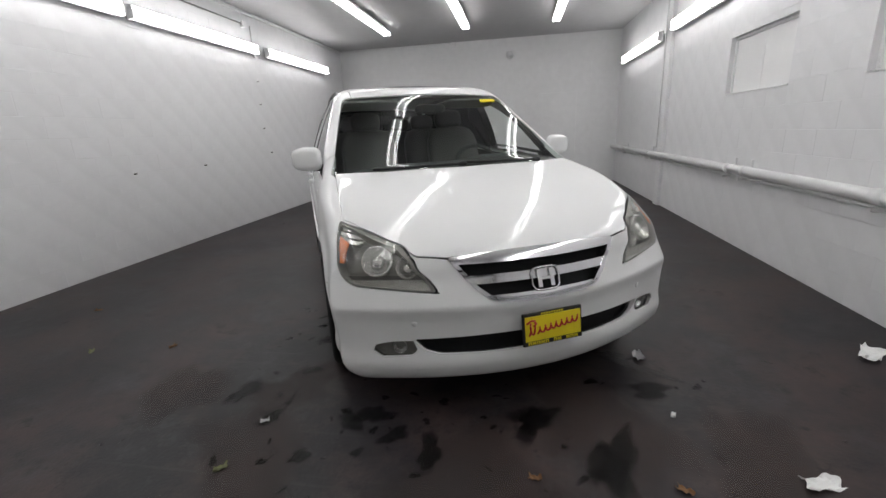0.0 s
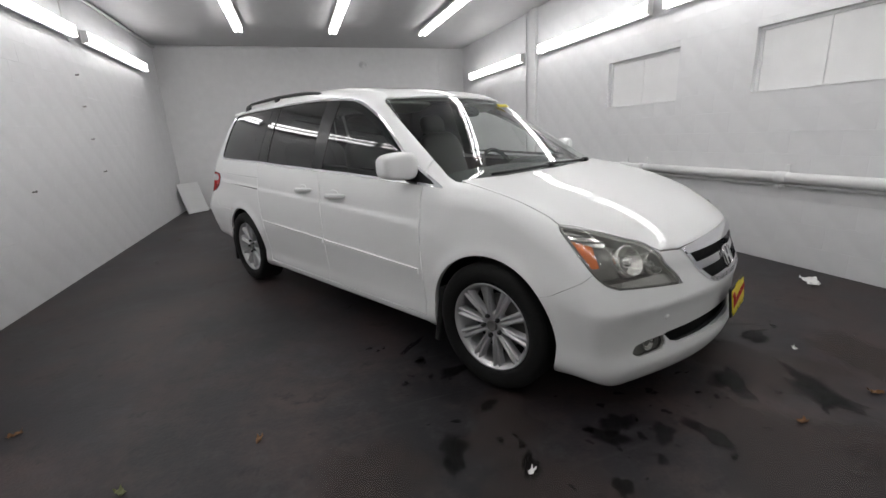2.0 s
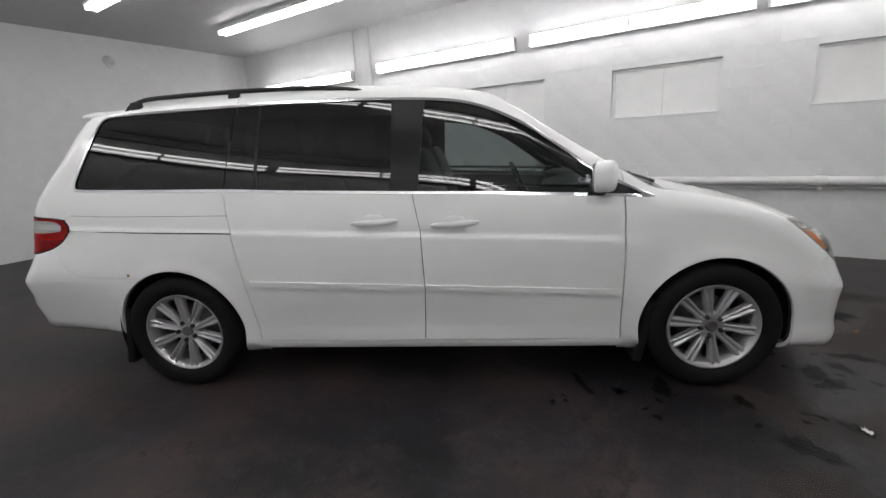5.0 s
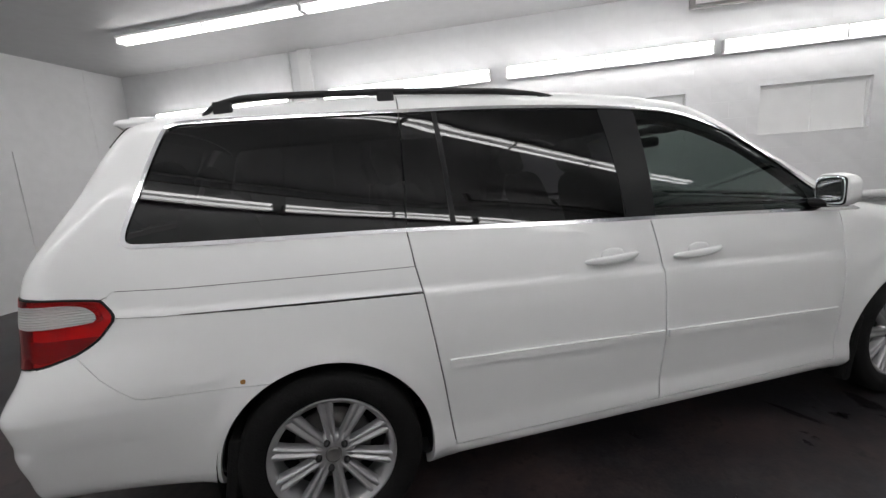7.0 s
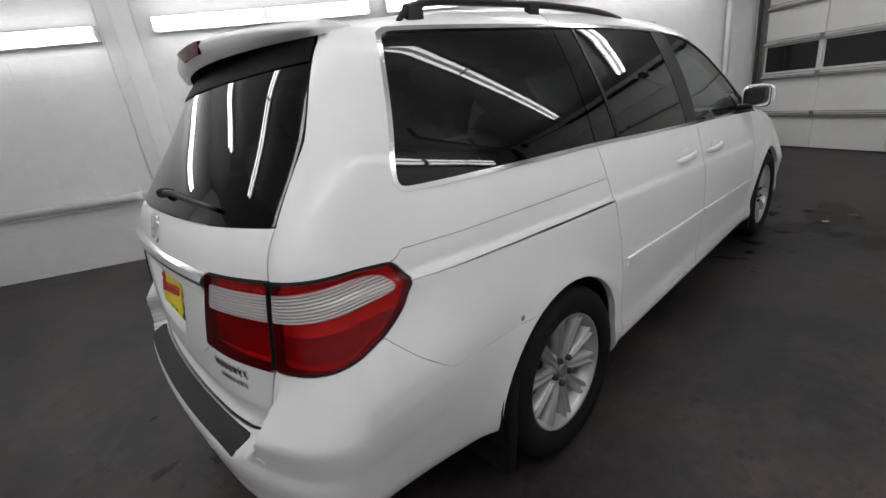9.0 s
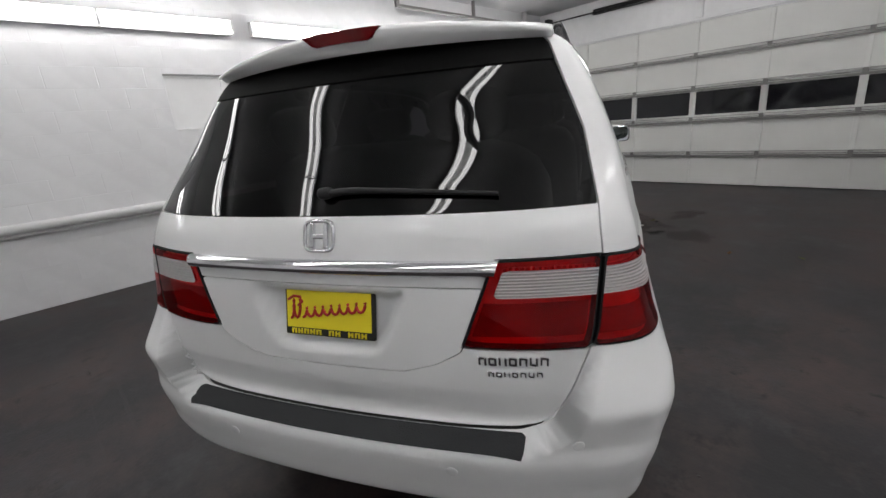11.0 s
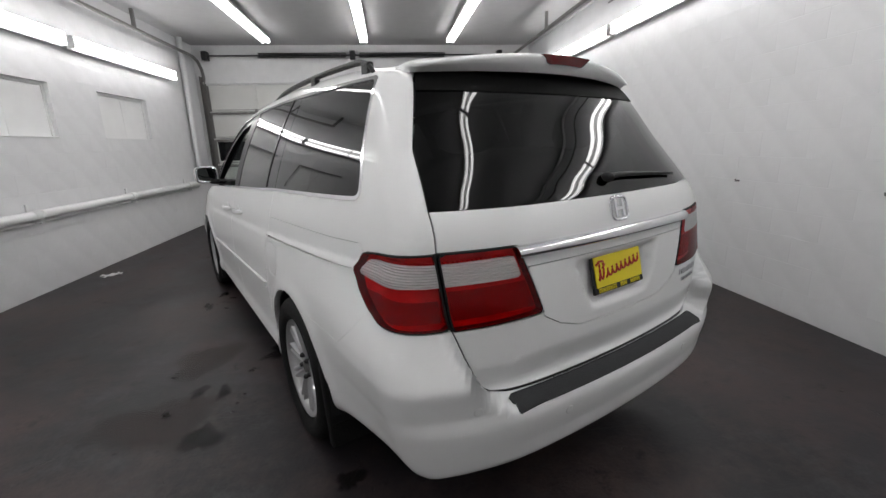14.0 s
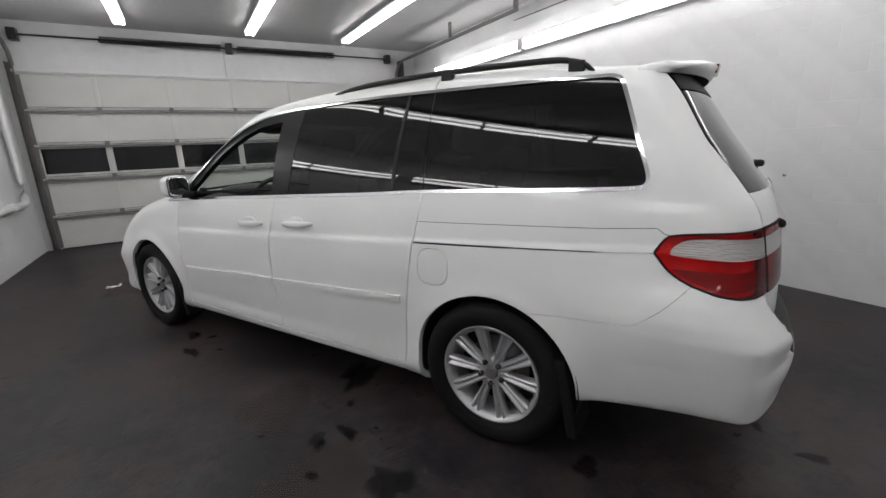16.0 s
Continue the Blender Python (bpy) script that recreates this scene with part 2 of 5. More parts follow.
def empty(name, m, label, category, group="", kind=""):
    ob = new(name)
    ob.matrix_world = m
    ob.empty_display_size = .1
    return tagged(ob, label, category, group, kind)


def box(bm, x0, x1, y0, y1, z0, z1, bevel=0.0, seg=2):
    r = bmesh.ops.create_cube(bm, size=1)
    bmesh.ops.transform(bm, matrix=pose((x0 + x1) / 2, (y0 + y1) / 2, (z0 + z1) / 2) @ Matrix.Diagonal((x1 - x0, y1 - y0, z1 - z0, 1)), verts=r["verts"])
    if bevel:
        edges = list({e for v in r["verts"] for e in v.link_edges})
        bmesh.ops.bevel(bm, geom=edges, offset=bevel, segments=seg, affect="EDGES", profile=.5)
    return bm


def boxes(*rows, bevel=0.0):
    bm = bmesh.new()
    for r in rows:
        box(bm, *r, bevel=bevel)
    return bm


def rod(bm, a, b, r, n=10, r2=None):
    """A round bar from a to b."""
    a, b = Vector(a), Vector(b)
    d = b - a
    made = bmesh.ops.create_cone(bm, cap_ends=True, segments=n, radius1=r, radius2=r if r2 is None else r2, depth=d.length)
    bmesh.ops.transform(bm, matrix=Matrix.Translation((a + b) / 2) @ d.to_track_quat("Z", "Y").to_matrix().to_4x4(), verts=made["verts"])
    return bm


def lathe(profile, n=48):
    """A turned form round the x axis from (x, r) pairs."""
    verts, faces = [], []
    k = len(profile)
    for i in range(n):
        a = 2 * math.pi * i / n
        verts += [(x, r * math.cos(a), r * math.sin(a)) for x, r in profile]
    for i in range(n):
        j = (i + 1) % n
        faces += [(i * k + s, i * k + s + 1, j * k + s + 1, j * k + s) for s in range(k - 1)]
    return verts, faces


def tube(points, r, n=8, closed=False):
    """A round bar along a smooth line; r may be one radius or one for each point."""
    P = [Vector(p) for p in points]
    R = r if hasattr(r, "__len__") else [r] * len(P)
    verts, faces = [], []
    for i, p in enumerate(P):
        d = (P[(i + 1) % len(P)] - P[i - 1]) if closed or 0 < i < len(P) - 1 else (P[1] - P[0] if i == 0 else P[-1] - P[-2])
        q = d.to_track_quat("Z", "Y")
        verts += [p + q @ Vector((R[i] * math.cos(a), R[i] * math.sin(a), 0)) for a in [2 * math.pi * s / n for s in range(n)]]
    rings = len(P) if closed else len(P) - 1
    for i in range(rings):
        j = (i + 1) % len(P)
        faces += [(i * n + s, i * n + (s + 1) % n, j * n + (s + 1) % n, j * n + s) for s in range(n)]
    if not closed:
        faces += [tuple(range(n))[::-1], tuple(range((len(P) - 1) * n, len(P) * n))]
    return verts, faces

# ---- the workshop room, in its own axes: u across, v along, turned against the van ----
ROOM = pose(0, 0, 0, 0, 0, -27.5)
UL, UR, VF, VB, TOP, THICK = -3.37, 3.23, -5.52, 6.85, 3.31, .2


def setting(name, bm, mat, label, category, smooth=False):
    ob = part(name, bm, mat, None, label, smooth=smooth)
    ob.matrix_world = ROOM
    return tagged(ob, label, category, kind="structure")


setting("floor", boxes((UL - THICK, UR + THICK, VF - .25, VB + THICK, -.12, 0)), FLOOR, "dark worn painted concrete floor with oily stains", "floor")
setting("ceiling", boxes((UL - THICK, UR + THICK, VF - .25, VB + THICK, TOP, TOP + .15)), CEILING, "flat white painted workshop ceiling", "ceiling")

# side walls with their openings: blind window niches on one side, a doorway on the other
NICHES = [(.36, 1.52), (-1.64, -.50), (-3.56, -2.44)]
NZ0, NZ1, NDEEP = 1.56, 2.135, .075
DOOR_V, DOOR_H = (-4.60, -3.72), 2.11


JOINT = .0009


def wall_with_holes(u, side, holes, depth):
    """A long wall whose face lies at u; holes (v0, v1, z0, z1) are left open to a depth."""
    bm = bmesh.new()
    u0, u1 = (u + JOINT, u + THICK) if side > 0 else (u - THICK, u - JOINT)
    vs = sorted({VF - .25, VB + THICK, *[h[0] for h in holes], *[h[1] for h in holes]})
    for a, b in zip(vs[:-1], vs[1:]):
        inside = [h for h in holes if h[0] <= a and b <= h[1]]
        if not inside:
            box(bm, u0, u1, a, b, 0, TOP)
            continue
        h = inside[0]
        if h[2] > 0:
            box(bm, u0, u1, a, b, 0, h[2])
        box(bm, u0, u1, a, b, h[3], TOP)
        if depth < THICK:
            far = (u + depth, u1) if side > 0 else (u0, u - depth)
            box(bm, *far, a, b, h[2], h[3])
    return bm


wall_e = setting("wall_east", wall_with_holes(UR, 1, [(a, b, NZ0, NZ1) for a, b in NICHES], NDEEP), BLOCK_WHITE, "white painted concrete block wall with blind window niches", "wall")
wall_w = setting("wall_west", wall_with_holes(UL, -1, [(*DOOR_V, 0, DOOR_H)], THICK), BLOCK_WHITE, "white painted concrete block wall with a doorway", "wall")
setting("wall_north", boxes((UL, UR, VB, VB + THICK, 0, TOP)), PLASTER, "smooth white painted end wall", "wall")
setting("wall_south", boxes((UL, -2.96, VF - .25, VF, 0, TOP), (3.05, UR, VF - .25, VF, 0, TOP), (-2.96, 3.05, VF - .25, VF, 2.60, TOP)), PLASTER, "white wall round the overhead garage door", "wall")
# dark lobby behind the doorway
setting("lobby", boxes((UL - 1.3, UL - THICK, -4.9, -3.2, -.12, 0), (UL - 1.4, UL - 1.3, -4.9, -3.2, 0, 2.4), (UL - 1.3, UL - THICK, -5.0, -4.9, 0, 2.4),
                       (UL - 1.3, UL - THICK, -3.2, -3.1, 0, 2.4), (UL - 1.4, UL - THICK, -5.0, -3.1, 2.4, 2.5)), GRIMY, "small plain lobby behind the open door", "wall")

# ---- fluorescent lamps ----
def strip_lamp():
    """A bare eight-foot batten: enamel trough, two tubes, lamp holders; its top is its origin, 2.44 m along y."""
    lamp = empty("fluorescent_lamp", Matrix(), "white enamel fluorescent batten with bare lit tubes", "lamp")
    bm = bmesh.new()
    box(bm, -.078, .078, -1.22, 1.22, -.028, 0, .004)
    box(bm, -.03, .03, -1.22, 1.22, -.05, -.028, .006)
    part("housing", bm, FIXTURE, lamp)
    for x in (-.048, .048):
        for y in (-.61, .61):
            bm = bmesh.new()
            rod(bm, (x, y - .585, -.062), (x, y + .585, -.062), .0188, 8)
            part("tube", bm, TUBE, lamp, smooth=True)
    for y in (-1.212, 0, 1.212):
        part("lamp_holder", boxes((-.070, .070, y - .012, y + .012, -.082, -.02), bevel=.004), TRIM_WHITE, lamp)
    return lamp


lamp = strip_lamp()
SPOTS = [pose(u, v, TOP - .055, 0, 0, 0) for u in (-1.60, -.03, 1.66) for v in (3.78, 1.32, -1.14, -3.50)]
SPOTS += [pose(UR - .055, v, z, 0, 90, 0) for v, z in ((4.95, 2.58), (1.96, 2.62), (-.68, 2.62), (-3.21, 2.61))]
SPOTS += [pose(UL + .055, v, 2.735, 0, -90, 0) for v in (4.55, 1.84, -.68, -3.20)]
for i, m in enumerate(SPOTS):
    ob = copy_thing(lamp, ROOM @ m) if i else lamp
    ob.matrix_world = ROOM @ m
    ob["group"] = "lamps under the ceiling" if i < 12 else "lamps along the walls"

# ---- the van's outer form: a smooth meeting of a side outline and a width ----
def spline(points, n=12):
    """A closed or open smooth line through points."""
    p = np.array(points, float)
    q = np.vstack([2 * p[0] - p[1], p, 2 * p[-1] - p[-2]])
    out = []
    for i in range(1, len(q) - 2):
        for s in np.linspace(0, 1, n, endpoint=False):
            a, b, c, d = q[i - 1:i + 3]
            out.append(0.5 * (2 * b + (c - a) * s + (2 * a - 5 * b + 4 * c - d) * s * s + (3 * b - a - 3 * c + d) * s ** 3))
    out.append(p[-1])
    return np.array(out)


def sdf_line(P, line):
    """Signed distance of points P (n, 2) to a closed line, negative inside."""
    a, b = line, np.roll(line, -1, 0)
    out = np.empty(len(P))
    for s in range(0, len(P), 4000):
        q = P[s:s + 4000, None]
        e, w = b - a, q - a
        h = np.clip((w * e).sum(-1) / np.maximum((e * e).sum(-1), 1e-12), 0, 1)
        d = np.sqrt(((w - h[..., None] * e) ** 2).sum(-1)).min(1)
        up = (a[:, 1] <= q[..., 1]) != (b[:, 1] <= q[..., 1])
        xs = a[:, 0] + (q[..., 1] - a[:, 1]) / np.where(e[:, 1] == 0, 1e-9, e[:, 1]) * e[:, 0]
        inside = (up & (q[..., 0] < xs)).sum(1) % 2 == 1
        out[s:s + 4000] = np.where(inside, -d, d)
    return out


def ramp(x, a, b):
    t = np.clip((x - a) / (b - a), 0, 1)
    return t * t * (3 - 2 * t)


PROFILE = spline([(-2.17, .188), (-2.30, .192), (-2.358, .216), (-2.384, .28), (-2.380, .318), (-2.370, .36), (-2.369, .42), (-2.371, .495), (-2.377, .530), (-2.381, .552), (-2.378, .567), (-2.352, .62), (-2.328, .68), (-2.31, .74), (-2.255, .805),
                  (-2.05, .905), (-1.75, .995), (-1.45, 1.06), (-1.30, 1.095), (-1.18, 1.16), (-0.75, 1.44), (-0.48, 1.60), (-0.25, 1.675), (0.2, 1.725),
                  (0.8, 1.745), (1.5, 1.725), (1.98, 1.684), (2.10, 1.666), (2.165, 1.640), (2.212, 1.595), (2.268, 1.52), (2.345, 1.40), (2.456, 1.24), (2.526, 1.12), (2.553, .98),
                  (2.568, .84), (2.573, .71), (2.569, .685), (2.556, .63), (2.560, .602), (2.585, .590), (2.635, .573), (2.652, .55), (2.648, .50), (2.634, .44), (2.630, .41), (2.622, .375), (2.60, .354), (2.54, .344), (2.2, .322), (1.95, .290), (1.6, .20), (0, .19)], 8)
# towards its corners the rear bumper rises to the tail lamps, without the step under the gate, and folds along a level edge
CORNER = np.array([p for p in PROFILE if not (p[0] > 2.3 and .545 < p[1] < 1.0)])
at_gap = max(i for i, p in enumerate(CORNER) if p[0] > 2.3 and p[1] >= 1.0)
CORNER = np.insert(CORNER, at_gap + 1, [(2.553, .98), (2.562, .90), (2.570, .84), (2.588, .80), (2.612, .76), (2.640, .72), (2.662, .688), (2.664, .67), (2.654, .63), (2.645, .58)], 0)
GY, GZ = np.arange(-3.0, 3.2, .02), np.arange(-.1, 2.2, .02)
GRIDS = [sdf_line(np.stack(np.meshgrid(GY, GZ, indexing="ij"), -1).reshape(-1, 2), p).reshape(len(GY), len(GZ)) for p in (PROFILE, CORNER)]


def side_sdf(y, z, which=0):
    GRID = GRIDS[which]
    a, b = np.clip((y - GY[0]) / .02, 0, len(GY) - 1.001), np.clip((z - GZ[0]) / .02, 0, len(GZ) - 1.001)
    i, j = a.astype(int), b.astype(int)
    a, b = a - i, b - j
    return (GRID[i, j] * (1 - a) + GRID[i + 1, j] * a) * (1 - b) + (GRID[i, j + 1] * (1 - a) + GRID[i + 1, j + 1] * a) * b


WIDE = spline([(.10, .86), (.20, .914), (.25, .938), (.31, .943), (.37, .938), (.44, .944), (.52, .953), (.63, .961), (.78, .962), (.88, .956), (.97, .947), (1.06, .931), (1.15, .906),
               (1.25, .874), (1.35, .835), (1.45, .790), (1.55, .739), (1.65, .681), (1.80, .58), (2.2, .30)], 10)
AXLES, ARCH = (-1.5, 1.5), .39


def width(y, z):
    w = np.interp(z, WIDE[:, 0], WIDE[:, 1]) - .018
    w = w - np.interp(z, [.74, .80, .90, .95, 1.65], [.018, .028, .050, .056, .024]) * np.clip((y - .9) / 1.25, 0, 1.1) ** 2
    w = w + .016 * ramp(y, 1.75, 2.25) * np.minimum(np.clip((.86 - z) / .17, 0, 1), np.clip((z - .56) / .12, 0, 1)) - .026 * ramp(y, 1.8, 2.35) * (1 - ramp(z, .36, .62))
    w = w - (.004 + .034 * ramp(z, .55, .80)) * ramp(-y, 1.2, 2.2) - .011 * ramp(z - .045 * y, .884 - .16 * ramp(-y, .85, 1.5), .908 + .10 * ramp(-y, .85, 1.5))
    w = w - .03 * ramp(-y, .2, 1.3) * ramp(z, .95, 1.15)
    w = w + .010 * ramp(-y, 1.8, 2.1) * np.minimum(np.clip((.68 - z) / .115, 0, 1), np.clip((z - .26) / .30, 0, 1))
    for a in AXLES:
        r = np.hypot(y - a, z - .345)
        w = w + .014 * np.exp(-((r - ARCH) / .05) ** 2) * (z < 1.0)
    return w


def form(p):
    """Signed measure of points (n, 3): negative inside the body."""
    x, y, z = np.abs(p[:, 0]), p[:, 1], p[:, 2]
    bow = .13 * (1 - ramp(y, -.7, -.1)) + .20 * (1 - ramp(y, -2.3, -1.45))
    back = (.10 + .06 * ramp(z, 1.12, 1.60)) * ramp(y, 1.2, 2.0)
    y2, z2 = y - bow * x * x + back * x * x + .42 * np.maximum(x - .45, 0) ** 2 * ramp(y, 1.6, 2.1), z + .06 * x * x * ramp(z, 1.0, 1.5)
    rim = np.interp(z, [.58, .60, .64, .70, .78, .85], [.575, .625, .662, .69, .718, .738])
    s, edge = side_sdf(y2, z2), ramp(x, rim, rim + .035) * (y > 1.5)
    s = s + edge * (side_sdf(y2, z2, 1) - s)
    w = (x - width(y, z)) * np.where(z > 1.1, .92, 1.0)
    k = .09 + .07 * (1 - ramp(y, -2.2, -1.4)) * ramp(z, .5, .75)
    h = np.maximum(k - np.abs(s - w), 0) / k
    return np.maximum(s, w) + h * h * k / 4

# ---- the minivan ----
def master(nx=96, ny=230, nz=100):
    """The van's skin as one dense net, laid by pushing the sides of a box onto the form."""
    lo_i, hi_i = np.array([-.42, -1.75, .50]), np.array([.42, 1.95, .70])
    lo_o, hi_o = np.array([-1.15, -2.75, -.35]), np.array([1.15, 2.9, 2.0])
    index, verts, faces = {}, [], []

    def vert(i, j, k):
        key = (i, j, k)
        if key not in index:
            index[key] = len(verts)
            verts.append((i / nx, j / ny, k / nz))
        return index[key]

    for i in range(nx):
        for j in range(ny):
            faces.append([vert(i, j, nz), vert(i + 1, j, nz), vert(i + 1, j + 1, nz), vert(i, j + 1, nz)])
    for k in range(nz):
        for j in range(ny):
            faces.append([vert(0, j + 1, k), vert(0, j, k), vert(0, j, k + 1), vert(0, j + 1, k + 1)])
            faces.append([vert(nx, j, k), vert(nx, j + 1, k), vert(nx, j + 1, k + 1), vert(nx, j, k + 1)])
        for i in range(nx):
            faces.append([vert(i, 0, k), vert(i + 1, 0, k), vert(i + 1, 0, k + 1), vert(i, 0, k + 1)])
            faces.append([vert(i + 1, ny, k), vert(i, ny, k), vert(i, ny, k + 1), vert(i + 1, ny, k + 1)])
    s = np.array(verts)
    a, b = lo_i + s * (hi_i - lo_i), lo_o + s * (hi_o - lo_o)
    lo, hi = np.zeros(len(s)), np.ones(len(s))
    for _ in range(22):
        mid = (lo + hi) / 2
        out = form(a + mid[:, None] * (b - a)) > 0
        hi, lo = np.where(out, mid, hi), np.where(out, lo, mid)
    V = a + hi[:, None] * (b - a)
    F = np.array(faces)
    return V, np.vstack([F[:, [0, 1, 2]], F[:, [0, 2, 3]]])


def slopes(V, eps=.010):
    g = np.stack([form(V + d) - form(V - d) for d in np.eye(3) * eps], -1)
    return g / np.linalg.norm(g, axis=1)[:, None]


SKIN_V, SKIN_F = master()
SKIN_N = slopes(SKIN_V)


def clip(V, F, val):
    """The part of a triangle net where val is negative; V may carry more columns than three."""
    s = val < 0
    c = s[F].sum(1)
    keep = F[c == 3]
    made, tris, extra, n0 = {}, [], [], len(V)

    def cross(p, q):
        key = (p, q) if p < q else (q, p)
        if key not in made:
            t = val[p] / (val[p] - val[q])
            made[key] = n0 + len(extra)
            extra.append(V[p] + t * (V[q] - V[p]))
        return made[key]

    for f in F[(c == 1) | (c == 2)].tolist():
        r = [0, 1, 2]
        one = s[f].sum() == 1
        i = [k for k in r if s[f[k]] == one][0]
        p, q, w = f[i], f[(i + 1) % 3], f[(i + 2) % 3]
        x, y = cross(p, q), cross(p, w)
        if one:
            tris.append((p, x, y))
        else:
            tris += [(x, q, w), (x, w, y)]
    V2 = np.vstack([V, np.array(extra)]) if extra else V
    F2 = np.vstack([keep, np.array(tris, int)]) if tris else keep
    used, inv = np.unique(F2, return_inverse=True)
    return V2[used], inv.reshape(-1, 3)


def cut(fields, near=None):
    """Skin inside all the fields (each a function of points), with its normals."""
    V, F = np.hstack([SKIN_V, SKIN_N]), SKIN_F
    for f in fields:
        if len(F) == 0:
            break
        V, F = clip(V, F, f(V[:, :3]))
    return V, F


def skin_part(name, fields, mat, parent, lift=0.0, thick=.012, label="", dent=None):
    """A panel of the skin with turned-in edges, lifted off the form by some metres."""
    V, F = cut(fields)
    P, N = V[:, :3] + V[:, 3:] * lift, V[:, 3:]
    if dent is not None:
        P = P + dent(P)[:, None] * -N
    e = np.sort(np.vstack([F[:, [0, 1]], F[:, [1, 2]], F[:, [2, 0]]]), 1)
    d = np.vstack([F[:, [0, 1]], F[:, [1, 2]], F[:, [2, 0]]])
    _, first, count = np.unique(e, axis=0, return_index=True, return_counts=True)
    rim = d[first[count == 1]]
    n = len(P)
    p, q = rim[:, 0], rim[:, 1]
    W = np.vstack([P[p], P[q], P[q] - N[q] * thick, P[p] - N[p] * thick])
    wn = np.cross(P[q] - P[p], N[p])
    wn /= np.maximum(np.linalg.norm(wn, axis=1), 1e-9)[:, None]
    k = len(p)
    a = n + np.arange(k)
    quads = np.stack([a + k, a, a + 3 * k, a + 2 * k], 1)
    verts = np.vstack([P, W])
    me = mesh_of(name, verts, F.tolist() + quads.tolist(), mat)
    if dent is None:
        me.normals_split_custom_set_from_vertices(np.vstack([N, np.tile(wn, (4, 1))]).tolist())
    return part(name, me, None, parent, label)


# fields: negative inside
def line_at(points):
    p = np.array(sorted(points))
    return lambda s: np.interp(s, p[:, 0], p[:, 1])


def area(points, a, b, fold=True):
    """Inside a closed outline drawn in two of the axes; fold mirrors it about the middle plane."""
    L = np.array(points, float)

    def f(P):
        q = P[:, [a, b]].copy()
        if fold and a == 0:
            q[:, 0] = np.abs(q[:, 0])
        lo, hi = L.min(0) - .15, L.max(0) + .15
        near = ((q > lo) & (q < hi)).all(1)
        out = np.full(len(q), .1)
        if near.any():
            out[near] = sdf_line(q[near], L)
        return out
    return f


def grow(f, d):
    return lambda P: f(P) - d


def outside(f, d=.002):
    return lambda P: d - f(P)


def also(*fs):
    return lambda P: np.max([f(P) for f in fs], 0)


def either(*fs):
    return lambda P: np.min([f(P) for f in fs], 0)


def side_of(s):
    return lambda P: -s * P[:, 0] + .001


def ahead(y):
    return lambda P: P[:, 1] - y


def behind(y):
    return lambda P: y - P[:, 1]


def above(z):
    return lambda P: z - P[:, 2]


def below(z):
    return lambda P: P[:, 2] - z


G = .0029
belt = line_at([(-1.25, 1.04), (-1.04, 1.055), (-.35, 1.094), (.08, 1.113), (.74, 1.142), (1.14, 1.165), (1.77, 1.183), (2.1, 1.195)])
quarter_seam = line_at([(.15, 1.0), (.29, 1.018), (.55, 1.05), (.943, 1.106), (1.04, 1.125), (1.168, 1.14), (1.40, 1.12), (1.70, 1.095)])
pillar_seam = line_at([(.15, .05), (.29, .047), (.6, .030), (.9, .038), (1.11, .075), (1.3, .10), (1.7, .13)])
FENDER_Y = -1.022
dlo = area(spline([(-1.21, 1.042), (-1.04, 1.056), (-.35, 1.095), (.08, 1.114), (.74, 1.143), (1.14, 1.165), (1.77, 1.184), (2.03, 1.194), (2.085, 1.205), (2.094, 1.25), (2.05, 1.37),
                   (1.97, 1.585), (1.93, 1.622), (1.86, 1.63), (1.55, 1.636), (1.10, 1.641), (.6, 1.642), (.086, 1.622), (-.24, 1.580), (-.51, 1.465), (-.715, 1.325), (-.90, 1.19), (-1.18, 1.05)], 6), 1, 2)
screen = also(area([(-1, 1.075), (0, 1.078), (.5, 1.074), (.79, 1.066), (.825, 1.082), (.80, 1.14), (.655, 1.55), (.62, 1.58), (.3, 1.595), (0, 1.60), (-1, 1.60)], 0, 2), ahead(-.3))
hood = also(area([(-.5, -2.292), (0, -2.292), (.19, -2.284), (.435, -2.233), (.56, -2.186), (.668, -2.056), (.765, -1.94), (.838, -1.838), (.828, -1.785), (.818, -1.45), (.805, -1.235), (.5, -1.305), (0, -1.338), (-.5, -1.338)], 0, 1), above(.70), below(1.14))
lamp_f = also(area([*map(tuple, spline([(-1.838, .907), (-1.93, .889), (-2.0, .866), (-2.06, .842), (-2.13, .813), (-2.185, .772), (-2.212, .728), (-2.272, .624)], 6)), (-2.192, .643), (-2.12, .660), (-2.085, .678), (-2.05, .708), (-1.988, .768), (-1.917, .836)], 1, 2),
              lambda P: .45 - np.abs(P[:, 0]))
grille = also(area([(-.5, .785), (0, .785), (.2, .783), (.434, .768), (.40, .72), (.33, .63), (.275, .585), (.22, .572), (0, .566), (-.5, .566)], 0, 2), ahead(-2))
intake = also(area([(-.7, .425), (0, .425), (.30, .422), (.615, .414), (.56, .36), (.50, .342), (.3, .338), (0, .340), (-.7, .34)], 0, 2), ahead(-2))
fog = also(area([(.785, .36), (.765, .392), (.70, .405), (.608, .408), (.592, .36), (.62, .338), (.745, .332)], 0, 2), ahead(-2))
bump_f_top = line_at([(-1.45, 0), (-1.5, .5), (-1.86, .607), (-2.0, .692), (-2.1, .80), (-2.3, .90), (-2.6, .9)])
bump_r_top = line_at([(1.45, 0), (1.5, .69), (1.731, .694), (1.919, .701), (2.07, .709), (2.095, .716), (2.18, .785), (2.257, .870), (2.3, .95), (2.8, .95)])
